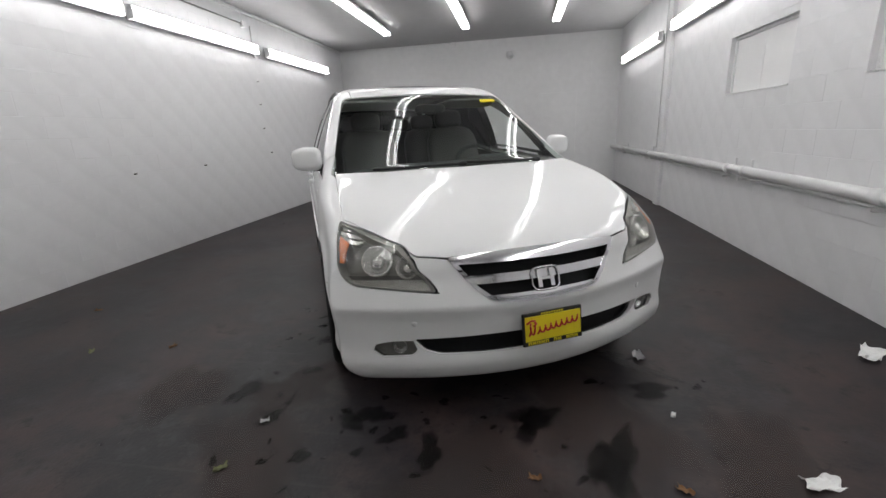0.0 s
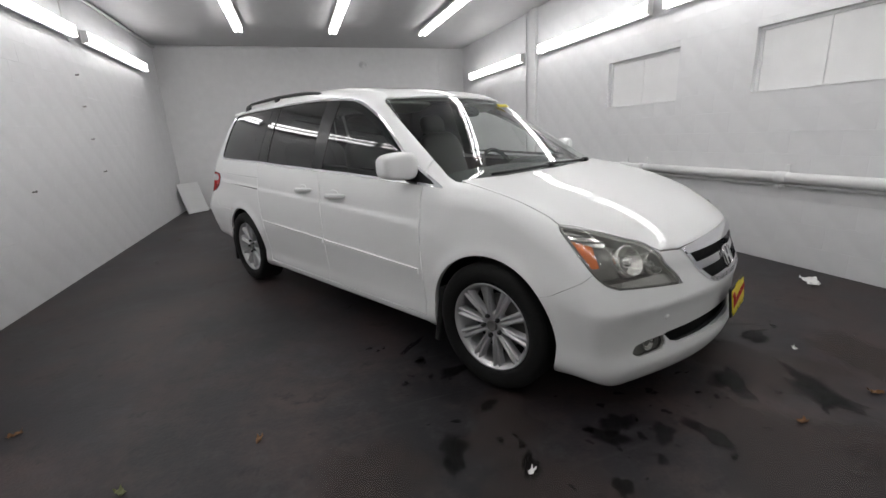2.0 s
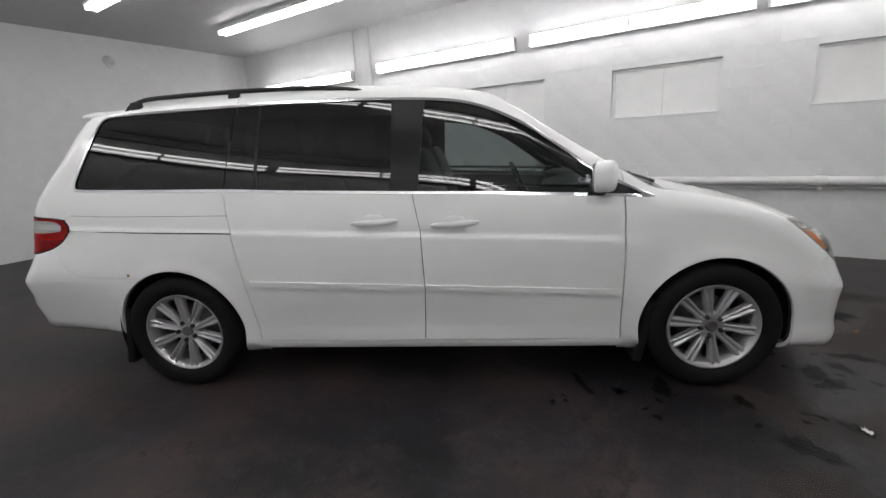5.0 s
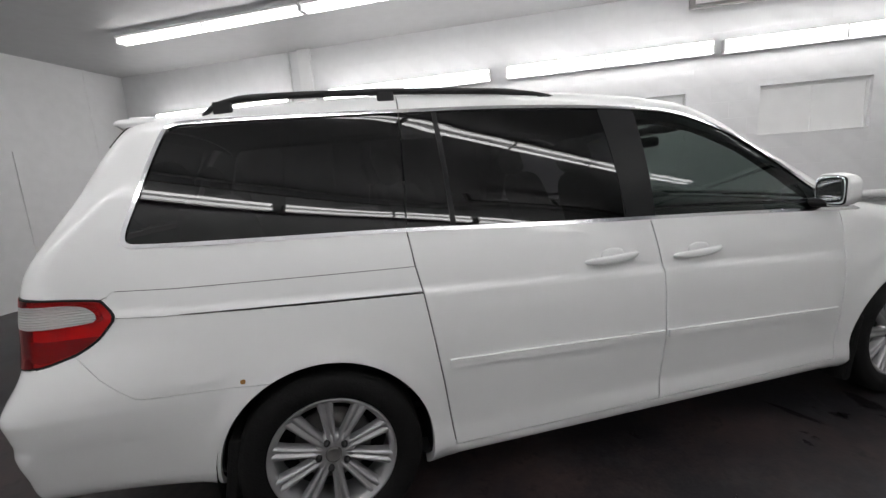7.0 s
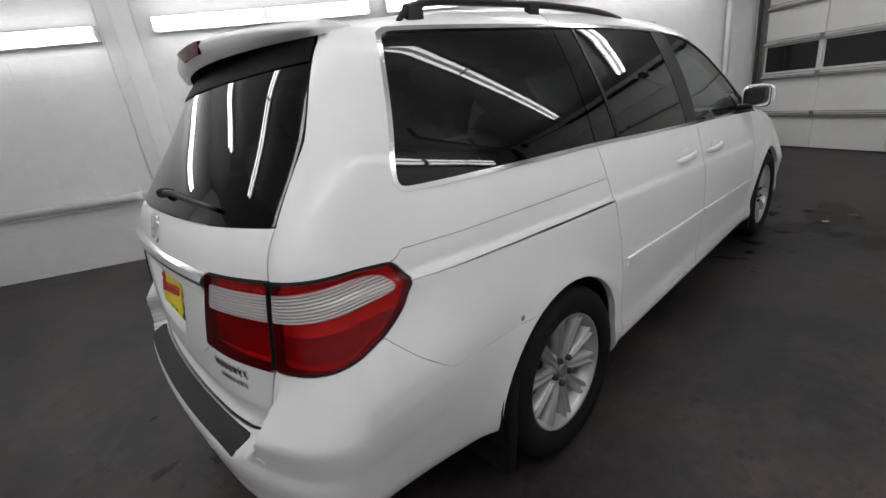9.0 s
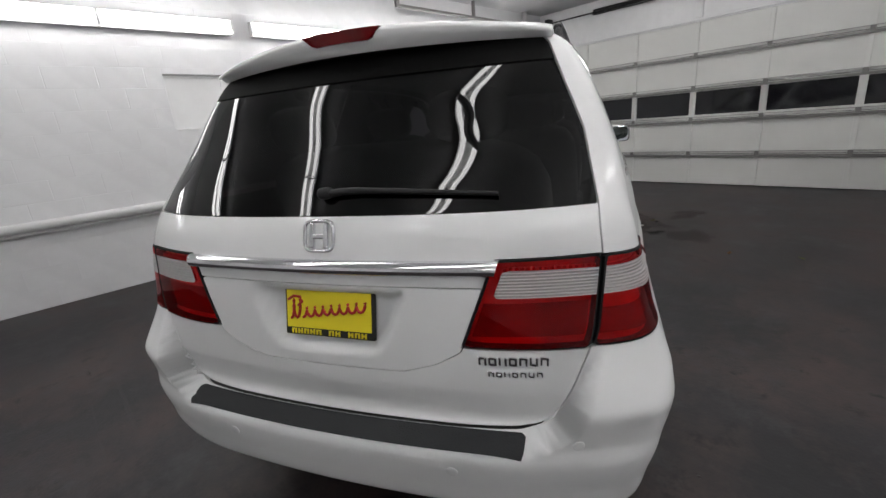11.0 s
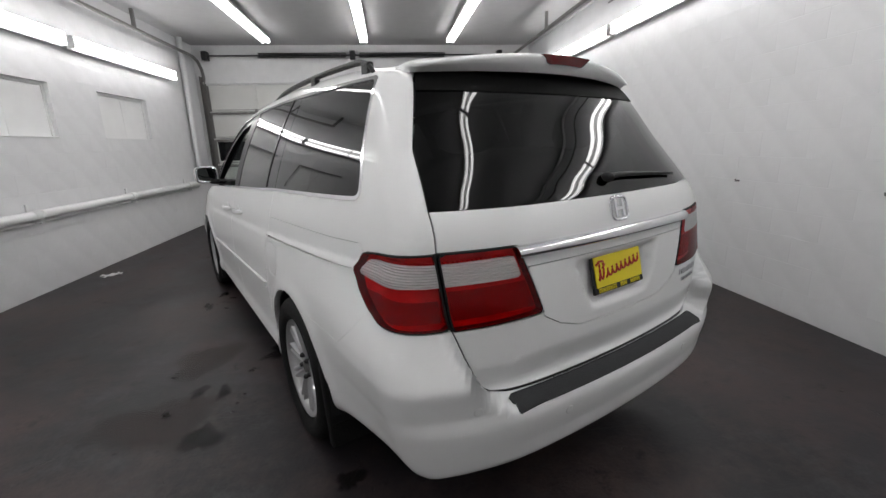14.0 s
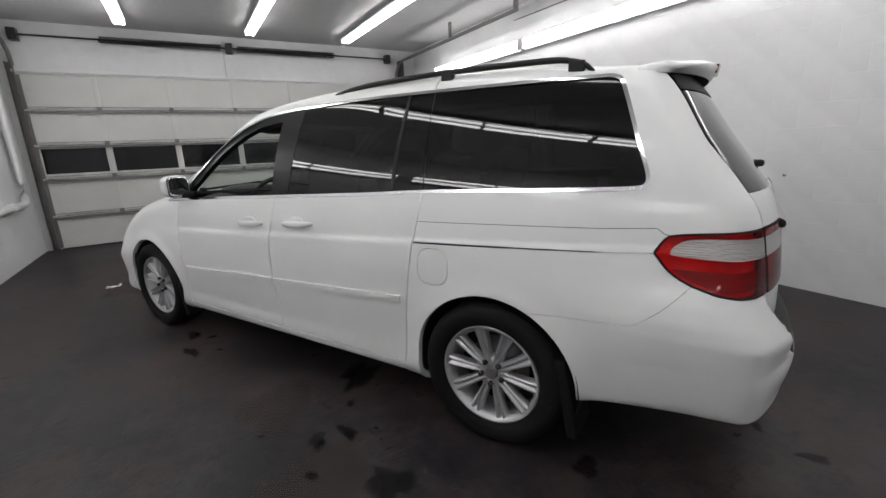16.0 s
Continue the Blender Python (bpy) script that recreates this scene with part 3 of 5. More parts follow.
gate = also(area([(-1, 2.0), (.50, 2.0), (.545, 1.66), (.60, 1.60), (.70, 1.36), (.738, 1.18), (.750, 1.06), (.737, .885), (.726, .834), (.690, .736), (.662, .674), (.632, .622), (.60, .604), (.55, .598), (.4, .596), (-1, .596)], 0, 2), behind(2.05))
back_glass = also(area([(-1, 1.178), (0, 1.180), (.4, 1.18), (.7365, 1.184), (.6985, 1.36), (.597, 1.60), (.545, 1.655), (0, 1.66), (-1, 1.66)], 0, 2), behind(2.05))
tail_side = area([(2.9, 1.070), (2.445, 1.067), (2.36, 1.060), (2.25, 1.050), (2.180, 1.042), (2.166, 1.035), (2.134, .988), (2.131, .976), (2.178, .920), (2.215, .893), (2.258, .872), (2.33, .852), (2.40, .841), (2.455, .836), (2.9, .832)], 1, 2)
tail_rear = also(area([(.493, 1.066), (.62, 1.067), (.9, 1.070), (.9, .831), (.60, .832), (.406, .836)], 0, 2), behind(2.2))
seam_x = line_at([(.80, .718), (.834, .726), (.885, .737), (1.06, .750), (1.18, .738)])
inner = lambda P: np.abs(P[:, 0]) - seam_x(P[:, 2])
outer = lambda P: seam_x(P[:, 2]) - np.abs(P[:, 0])
arches = either(*[(lambda P, a=a: np.where(np.abs(P[:, 0]) > .5, np.hypot(P[:, 1] - a, P[:, 2] - .345) - ARCH, .5)) for a in AXLES])
roof_panel = also(lambda P: np.abs(P[:, 0]) - .575, ahead(2.17), above(1.52))
tail_lamp = either(also(tail_side, outer), also(tail_rear, inner))
track_hi = line_at([(1.0, 1.033), (1.118, 1.036), (1.946, 1.053), (2.145, 1.064), (2.158, 1.041), (2.6, 1.04)])
track_lo = line_at([(1.0, .937), (1.107, .939), (1.829, .962), (1.986, .967), (2.128, .977), (2.6, 1.0)])

slot = line_at([(1.0, .0045), (1.5, .004), (1.9, .0026), (2.0, .0012), (2.6, .0012)])

van = empty("minivan", Matrix(), "white minivan with tinted windows and chrome trim on the floor", "minivan")


def skin(name, fields, mat=None, **k):
    return skin_part(name, fields, mat or PAINT, van, **k)


cowl = also(lambda P: np.abs(P[:, 0]) - .80, behind(-1.36), ahead(-1.10), above(1.02), below(1.12))
fuel = lambda P: np.where(P[:, 0] > 0, ((np.abs(P[:, 1] - 1.22) / .082) ** 3 + (np.abs(P[:, 2] - .833) / .085) ** 3) ** (1 / 3) * .083 - .083, .5)

# clear windows of the tail lamps
white_out = area([*map(tuple, spline([(2.9, 1.040), (2.45, 1.038), (2.37, 1.038), (2.28, 1.034), (2.222, 1.024), (2.192, 1.0), (2.182, .980), (2.20, .973), (2.29, .967), (2.39, .967), (2.45, .970), (2.9, .972)], 4))], 1, 2)
white_in = also(area([(.514, 1.036), (.53, 1.040), (.9, 1.036), (.9, .970), (.50, .970), (.492, .976)], 0, 2), behind(2.2))

# panels of both sides
sill = .285
for s in (-1, 1):
    S = side_of(s)
    past_q, pre_q = (lambda P: quarter_seam(P[:, 2]) + G - P[:, 1]), (lambda P: P[:, 1] + G - quarter_seam(P[:, 2]))
    past_b, pre_b = (lambda P: pillar_seam(P[:, 2]) + G - P[:, 1]), (lambda P: P[:, 1] + G - pillar_seam(P[:, 2]))
    under_belt = lambda P: P[:, 2] + .004 - belt(P[:, 1])
    over_belt = lambda P: belt(P[:, 1]) - P[:, 2] - .004
    skin("front_door", [S, behind(FENDER_Y + G), pre_b, under_belt, above(sill + G), outside(arches, 0)])
    skin("sliding_door", [S, past_b, pre_q, under_belt, above(sill + G), outside(arches, 0)])
    skin("rocker_panel", [S, behind(-1.15), ahead(1.2), below(sill - G), above(.235), outside(arches, 0)], thick=.03)
    skin("fender", [S, ahead(FENDER_Y - G), outside(hood), outside(lamp_f, .0018), outside(screen, .004), outside(cowl, 0), outside(dlo, 0), outside(arches, 0), above(.2),
                    lambda P: bump_f_top(P[:, 1]) + .0012 - P[:, 2]], thick=.03)
    skin("pillar_frame", [S, behind(FENDER_Y + G), pre_q, over_belt, outside(dlo, 0), outside(screen, .004), outside(roof_panel)])
    base = [S, past_q, outside(dlo, 0), outside(gate), outside(tail_lamp, .002), outside(roof_panel), lambda P: bump_r_top(P[:, 1]) + .0012 - P[:, 2], outside(arches, 0), above(.2)]
    skin("quarter_panel", base + [lambda P: track_hi(P[:, 1]) + .0012 - P[:, 2]])
    skin("track_cover", base + [lambda P: P[:, 2] + .0012 - track_hi(P[:, 1]), lambda P: track_lo(P[:, 1]) + slot(P[:, 1]) - P[:, 2]])
    skin("rear_side_panel", base + [lambda P: P[:, 2] + slot(P[:, 1]) - track_lo(P[:, 1]), outside(fuel, .0015)], thick=.03)
    # side glass and its bright frame
    skin("window_chrome", [S, dlo, outside(grow(dlo, -.0140), 0)], CHROME, lift=.003, thick=.01)
    day = grow(dlo, -.0145)
    skin("quarter_glass", [S, day, past_q], GLASS_DARK, thick=.004, lift=-.004)
    skin("sliding_glass", [S, day, pre_q, lambda P: .185 + .05 * (1.13 - P[:, 2]) - P[:, 1] + .012], GLASS_DARK, thick=.004, lift=-.004)
    skin("pillar_cover", [S, day, ahead(.19), lambda P: .045 - .08 * (P[:, 2] - 1.13) - P[:, 1]], PILLAR, thick=.004, lift=-.002)
    skin("front_glass", [S, day, lambda P: P[:, 1] + .08 * (P[:, 2] - 1.13) - .043, behind(-.90)], GLASS_FRONT, thick=.004, lift=-.004) if s < 0 else None
    skin("window_surround", [S, day, outside(grow(dlo, -.058), 0), lambda P: P[:, 1] + .08 * (P[:, 2] - 1.13) - .043, behind(-.90), lambda P: belt(P[:, 1]) + .05 - P[:, 2]], PILLAR, thick=.03, lift=-.006)
    skin("sail_panel", [S, day, ahead(-.902)], TRIM_BLACK, thick=.004, lift=-.002)
    skin("window_divider", [S, day, behind(.945), ahead(.965)], PILLAR, thick=.004, lift=-.001)
    # lamps
    skin("headlight_lens", [S, grow(lamp_f, -.0008)], LENS, thick=.004, lift=.001)
    skin("headlight_rim", [S, grow(lamp_f, -.001), outside(grow(lamp_f, -.006), 0)], LAMP_GREY, thick=.06, lift=-.001)
    skin("headlight_housing", [S, grow(lamp_f, -.003)], LAMP_GREY, thick=.01, lift=-.05)
    t_out, t_in = also(tail_side, lambda P: seam_x(P[:, 2]) + .003 - np.abs(P[:, 0])), also(tail_rear, lambda P: np.abs(P[:, 0]) - seam_x(P[:, 2]) + .003)
    for zone, nm, clear in ((t_out, "tail_lamp", white_out), (t_in, "gate_lamp", white_in)):
        body = skin(nm, [S, grow(zone, -.001), outside(grow(zone, -.0055), 0)], SEAM, thick=.03, lift=.0035)
        skin_part(nm.replace("lamp", "bowl"), [S, grow(zone, -.003)], LAMP_RED, body, lift=-.028, thick=.004)
        skin_part(nm.replace("lamp", "lens"), [S, grow(zone, -.0055), outside(clear, 0)], RED, body, lift=.0050, thick=.007)
        skin_part("reverse_lens", [S, grow(zone, -.0055), clear], CLEARLENS, body, lift=.0046, thick=.006)
        skin_part("reverse_bowl", [S, grow(zone, -.006), grow(clear, .004)], RIBS_LEVEL if zone is t_out else RIBS_UPRIGHT, body, lift=-.016, thick=.02)
        skin_part("stop_reflector", [S, grow(zone, -.014), below(.925 if zone is t_out else .95), above(.86)], RED_DEEP, body, lift=-.018, thick=.004)
    # side mouldings on the doors
    mould = line_at([(-1.0, .560), (.06, .607), (1.03, .647)])
    strip = lambda P: np.abs(P[:, 2] - mould(P[:, 1])) - .017
    skin("door_moulding", [S, strip, behind(FENDER_Y + .03), lambda P: P[:, 1] + .012 - pillar_seam(P[:, 2])], lift=.011)
    skin("door_moulding", [S, strip, lambda P: pillar_seam(P[:, 2]) + .012 - P[:, 1], ahead(1.025)], lift=.011)

skin("hood", [grow(hood, -.002), outside(lamp_f, .0018), outside(grille, .001)])
skin("front_bumper", [ahead(-1.5), lambda P: P[:, 2] + .0012 - bump_f_top(P[:, 1]), outside(hood, .003), outside(lamp_f, .0018), outside(grille, 0), outside(intake, 0), outside(fog, 0), outside(arches, 0), lambda P: .200 + .012 * (1 - ramp(np.abs(P[:, 0]), .3, .75)) - P[:, 2]], thick=.02)
skin("windscreen", [grow(screen, -.002)], GLASS_CLEAR, thick=.005, lift=-.003)
skin("roof", [grow(roof_panel, -.002), outside(screen, .004), outside(gate)])
garnish = also(area([(-1, .995), (.478, .995), (.402, .820), (.33, .78), (.235, .752), (-1, .744)], 0, 2), behind(2.2))
gate_white = [grow(gate, -.002), outside(back_glass, .002), outside(tail_rear, .003), below(1.3), outside(garnish, .0015)]
recess = area([(-1, .986), (.262, .986), (.214, .864), (.172, .802), (.12, .792), (-1, .790)], 0, 2)
skin("tailgate", gate_white)
skin("plate_garnish", [grow(garnish, -.0015), outside(tail_rear, .003)], dent=lambda P: .042 * ramp(-recess(P), 0, .032))
skin("fuel_door", [grow(fuel, -.0015)], lift=.0005)
skin("cowl", [cowl, outside(hood, .003), outside(screen, .001)], TRIM_BLACK, lift=-.006)
skin("rear_glass", [grow(back_glass, -.001)], GLASS_DARK, thick=.005, lift=-.002)
# black sheet over the gate top: the spoiler's shade and reflection as colour
skin("gate_shade", [grow(gate, -.004), above(1.55)], UNDERSIDE_SHADE, lift=.002, thick=.004)
skin("gate_frame", [grow(gate, -.002), outside(back_glass, .002), above(1.3)], PILLAR)
skin("rear_bumper", [behind(1.5), lambda P: P[:, 2] + .0012 - bump_r_top(P[:, 1]), outside(gate), outside(tail_lamp, .002), outside(arches, 0), above(.286)], thick=.02)

# ---- inside and under the skin ----
skin("cabin_lining", [outside(dlo, .014), outside(screen, .014), outside(back_glass, .014), outside(arches, -.004), outside(grille, 0), outside(intake, 0), outside(fog, 0), outside(lamp_f, 0),
                      outside(tail_lamp, -.03), outside(garnish, .0)], CABIN, lift=-.035, thick=.001)
skin("headliner", [grow(roof_panel, .02), outside(screen, .02), outside(back_glass, .02)], CABIN_LIGHT, lift=-.05, thick=.001)
bm = boxes((-.78, .78, -2.15, 1.75, .25, .27), (-.70, .70, 1.75, 2.40, .37, .39), (-.68, .68, -1.35, 2.30, .34, .37), (-.70, .70, -1.30, -1.24, .30, 1.0))
part("floor_pan", bm, SEAM, van)
for s in (-1, 1):
    for a in AXLES:
        verts, faces = [], []
        n = 26
        for i in range(n + 1):
            t = math.radians(-15 + 210 * i / n)
            c = (a + (ARCH + .012) * math.cos(t), .345 + (ARCH + .012) * math.sin(t))
            verts += [(s * .93, *c), (s * .55, *c), (s * .55, a, .345)]
            if i:
                k = 3 * i
                faces += [(k - 3, k, k + 1, k - 2), (k - 2, k + 1, k + 2)]
        part("wheel_well", mesh_of("wheel_well", verts, faces, SEAM, False), None, van)


def rounded(rx, ry, rz, p=3.5, n=24, shape=None):
    """A soft box as a superellipsoid; shape bends its points."""
    verts, faces = [], []
    sg = lambda v, e: math.copysign(abs(v) ** e, v)
    for i in range(n + 1):
        a = -math.pi / 2 + math.pi * i / n
        for j in range(2 * n):
            b = math.pi * j / n
            v = Vector((rx * sg(math.cos(a), 2 / p) * sg(math.cos(b), 2 / p), ry * sg(math.cos(a), 2 / p) * sg(math.sin(b), 2 / p), rz * sg(math.sin(a), 2 / p)))
            verts.append(shape(v) if shape else v)
    m = 2 * n
    for i in range(n):
        faces += [(i * m + j, i * m + (j + 1) % m, (i + 1) * m + (j + 1) % m, (i + 1) * m + j) for j in range(m)]
    return verts, faces


def soft(name, size, at, mat, parent, label="", p=3.5, turn=(0, 0, 0), shape=None, n=12):
    v, f = rounded(*size, p, n, shape)
    return part(name, mesh_of(name, v, f, mat), None, parent, label, pose(*at, *turn))


def car_seat(x, y, wide, lean=-18):
    """A seat with a cushion, a raked back and a headrest."""
    seat = soft("seat", (wide, .27, .09), (x, y - .12, .66), SEAT, van, "grey leather car seat", p=4)
    soft("seat_back", (wide * .96, .075, .34), (0, .30, .36), SEAT, seat, p=4, turn=(lean, 0, 0))
    for dx in ((0,) if wide < .4 else (-.33, .33)):
        soft("headrest", (.135, .05, .085), (dx, .46, .76), SEAT, seat, p=3.2, turn=(lean, 0, 0))
    soft("seat_base", (wide * .8, .22, .13), (0, 0, -.18), CABIN, seat, p=5)


for x, y, w in ((.40, -.18, .26), (-.40, -.18, .26), (.40, .80, .26), (-.40, .80, .26), (0, 1.72, .62)):
    car_seat(x, y, w)


def dash_shape(v):
    v.z -= .12 * max(0, -v.y) ** 1.0
    return v


dash = soft("dashboard", (.76, .25, .20), (0, -1.02, .90), CABIN, van, "dark grey dashboard", p=4, shape=dash_shape)
soft("instrument_hood", (.20, .14, .06), (.38, .08, .17), CABIN, dash, p=3)
soft("console", (.15, .20, .25), (0, .24, -.16), CABIN_LIGHT, dash, p=5)
wheel_pts = [(.185 * math.cos(t), .185 * math.sin(t), 0) for t in [2 * math.pi * i / 28 for i in range(28)]]
sv, sf = tube(wheel_pts, .016, 8, True)
steer = part("steering_wheel", mesh_of("steering_wheel", sv, sf, CABIN), None, van, "dark steering wheel", pose(.39, -.62, 1.02, 62, 0, 0))
soft("wheel_hub", (.075, .065, .03), (0, -.01, -.02), CABIN, steer, p=3)
part("wheel_spoke", boxes((-.17, .17, -.02, .015, -.025, -.01), (-.02, .02, -.17, 0, -.025, -.01), bevel=.004), CABIN, steer)
soft("inner_mirror", (.12, .02, .035), (0, -.62, 1.48), TRIM_BLACK, van, p=4)
for x in (-.42, .42):
    soft("sun_visor", (.22, .10, .012), (x, -.37, 1.53), CABIN_LIGHT, van, p=5, turn=(-16, 0, 0))


# ---- wheels ----
def road_wheel():
    barrel = lathe([(-.09, .215), (.075, .212), (.085, .222), (.096, .232), (.100, .238), (.090, .240), (-.10, .240)], 56)
    w = part("wheel", mesh_of("wheel", *barrel, SATIN), None, van, "ten-spoke alloy wheel with a black tyre")
    tread = [(.085, .236), (.104, .246), (.116, .270), (.120, .295), (.114, .322), (.100, .337), (.082, .344), (-.09, .344), (-.112, .320), (-.116, .27), (-.10, .236)]
    part("tyre", mesh_of("tyre", *lathe(tread, 64), RUBBER), None, w)
    part("brake_disc", mesh_of("brake_disc", *lathe([(-.012, .02), (-.012, .15), (-.03, .15), (-.03, .02)], 32), GREY_STEEL), None, w)
    part("wheel_back", mesh_of("wheel_back", *lathe([(-.05, .0), (-.05, .215)], 32), SEAM), None, w)
    verts, faces = [], []
    rows = [(.046, .016, .066), (.085, .0200, .072), (.13, .0225, .078), (.18, .0265, .082), (.224, .032, .084)]
    for r, h, x in rows:
        prof = [(-h, x - .035), (-h * .93, x - .004), (-h * .62, x + .004), (-h * .30, x + .002), (-h * .10, x - .009), (h * .10, x - .009), (h * .30, x + .002), (h * .62, x + .004), (h * .93, x - .004), (h, x - .035)]
        verts += [(px, c, r) for c, px in prof]
    k = 10
    for i in range(len(rows) - 1):
        faces += [(i * k + j, i * k + j + 1, (i + 1) * k + j + 1, (i + 1) * k + j) for j in range(k - 1)]
    me = mesh_of("spoke", verts, faces, SATIN)
    for i in range(10):
        part("spoke", me, None, w, m=pose(0, 0, 0, 36 * i, 0, 0))
    part("hub", mesh_of("hub", *lathe([(.03, .085), (.062, .078), (.070, .066), (.066, .040), (.066, 0)], 32), SATIN), None, w)
    part("centre_cap", mesh_of("centre_cap", *lathe([(.064, .031), (.078, .030), (.081, .026), (.079, .022), (.080, .0)], 24), GREY_STEEL), None, w)
    lug = mesh_of("lug_nut", *lathe([(.050, .0135), (.082, .0125), (.089, .007), (.090, 0)], 8), DARK_STEEL)
    for i in range(5):
        a = math.radians(36 + 72 * i)
        part("lug_nut", lug, None, w, m=pose(0, .056 * math.cos(a), .056 * math.sin(a)))
    return w


first = road_wheel()
for i, (s, a, spin) in enumerate(((1, -1.5, 8), (-1, -1.5, 10), (1, 1.5, 14), (-1, 1.5, 3))):
    w = first if i == 0 else copy_thing(first, Matrix())
    w.parent = van
    w.matrix_local = pose(s * .832, a, .345, spin, 0, 0 if s > 0 else 180)
    # flap made thick in black, standing in for the tyre's shadow beside it
    flap_y = a + .385
    bm = boxes((s * .70 if s > 0 else -.938, s * .938 if s > 0 else -.70, flap_y - .026, flap_y + .022, .15, .50), bevel=.012)
    for v in bm.verts:
        v.co.y += -.06 * ramp(np.array(v.co.z), .25, .5)
    part("mud_flap_and_shade", bm, RUBBER, van)

# ---- mirrors, handles, rails ----
for s in (-1, 1):
    def shell(v, s=s):
        v.z *= 1 - .16 * max(0, s * v.x) / .1
        if v.y > .036:
            v.y = .036 + (v.y - .036) * .2
        v.y += .25 * (s * v.x) ** 2 + .35 * s * v.x
        return v
    mir = soft("door_mirror", (.097, .066, .078), (s * .960, -.895, 1.168), PAINT, van, "white door mirror", p=3.8, shape=shell, n=18)
    soft("mirror_glass", (.085, .006, .065), (s * -.002, .0445, .002), MIRROR, mir, p=5, turn=(-3, 0, s * 19))
    soft("mirror_rim", (.089, .006, .068), (0, .0405, .001), TRIM_BLACK, mir, p=5, turn=(0, 0, s * 19))
    soft("mirror_foot", (.075, .05, .022), (s * -.085, .0, -.062), TRIM_BLACK, mir, p=3)
    for y, z in ((-.148, .953), (.288, .974)):
        def grip(v):
            v.x = v.x + (.018 - .030 * (v.y / .13) ** 2) * 1.0
            v.z += .006 * (v.y / .13)
            return v
        hx = float(width(np.array([y]), np.array([z]))[0])
        h = soft("door_handle", (.014, .130, .017), (s * (hx + .012), y, z), PAINT, van, p=2.6, turn=(0, 0, 0 if s > 0 else 180), shape=grip)
        soft("handle_cup", (.006, .055, .030), (-.010, .0, .012), PAINT, h, p=2.4)
    rail = [(.605, 1.835, 1.655), (.603, 1.80, 1.686), (.60, 1.74, 1.708), (.60, 1.62, 1.722), (.60, 1.14, 1.731), (.60, .70, 1.724), (.60, .52, 1.712), (.60, .40, 1.695), (.60, .33, 1.672)]
    line = spline([(s * x, y, z) for x, y, z in rail], 5) - np.array([0, 0, .008])
    v, f = tube(line, [.009 + .005 * math.sin(math.pi * i / (len(line) - 1)) for i in range(len(line))], 8)
    rr = part("roof_rail", mesh_of("roof_rail", v, f, TRIM_BLACK), None, van, "black roof rail")
    for y, top in ((1.765, 1.70), (1.14, 1.725), (.42, 1.695)):
        part("rail_foot", boxes((s * .60 - .014, s * .60 + .014, y - .035, y + .035, 1.64, top), bevel=.008), TRIM_BLACK, rr)

def skin_z(x, y):
    lo, hi = .6, 2.0
    for _ in range(24):
        mid = (lo + hi) / 2
        lo, hi = (mid, hi) if form(np.array([[x, y, mid]]))[0] < 0 else (lo, mid)
    return lo


def skin_y(x, z, front=False):
    lo, hi = (0.0, -3.0) if front else (0.0, 3.0)
    for _ in range(26):
        mid = (lo + hi) / 2
        lo, hi = (mid, hi) if form(np.array([[x, mid, z]]))[0] < 0 else (lo, mid)
    return lo


def facing(x, y, z):
    """A place on the skin with its x axis along the outward normal."""
    n = Vector(slopes(np.array([[x, y, z]]))[0].tolist())
    return Matrix.Translation((x, y, z)) @ n.to_track_quat("X", "Z").to_matrix().to_4x4()


# ---- front: grille, intake, fog lamps, head lamps ----
band = lambda lo, hi: (lambda P: np.abs(P[:, 2] - (lo + hi) / 2) - (hi - lo) / 2)
skin("grille_mesh", [grow(grille, .01)], SEAM, lift=-.05, thick=.001)
skin("grille_frame", [grille, outside(grow(grille, -.020), 0)], CHROME, lift=.006, thick=.05)
for lo, hi, lift, nm in ((.738, .786, .012, "grille_bar"), (.652, .690, .004, "grille_slat"), (.570, .602, .006, "grille_slat")):
    skin(nm, [grow(grille, -.004), band(lo, hi)], CHROME, lift=lift, thick=.04)
skin("intake_mesh", [grow(intake, .01)], SEAM, lift=-.06, thick=.001)
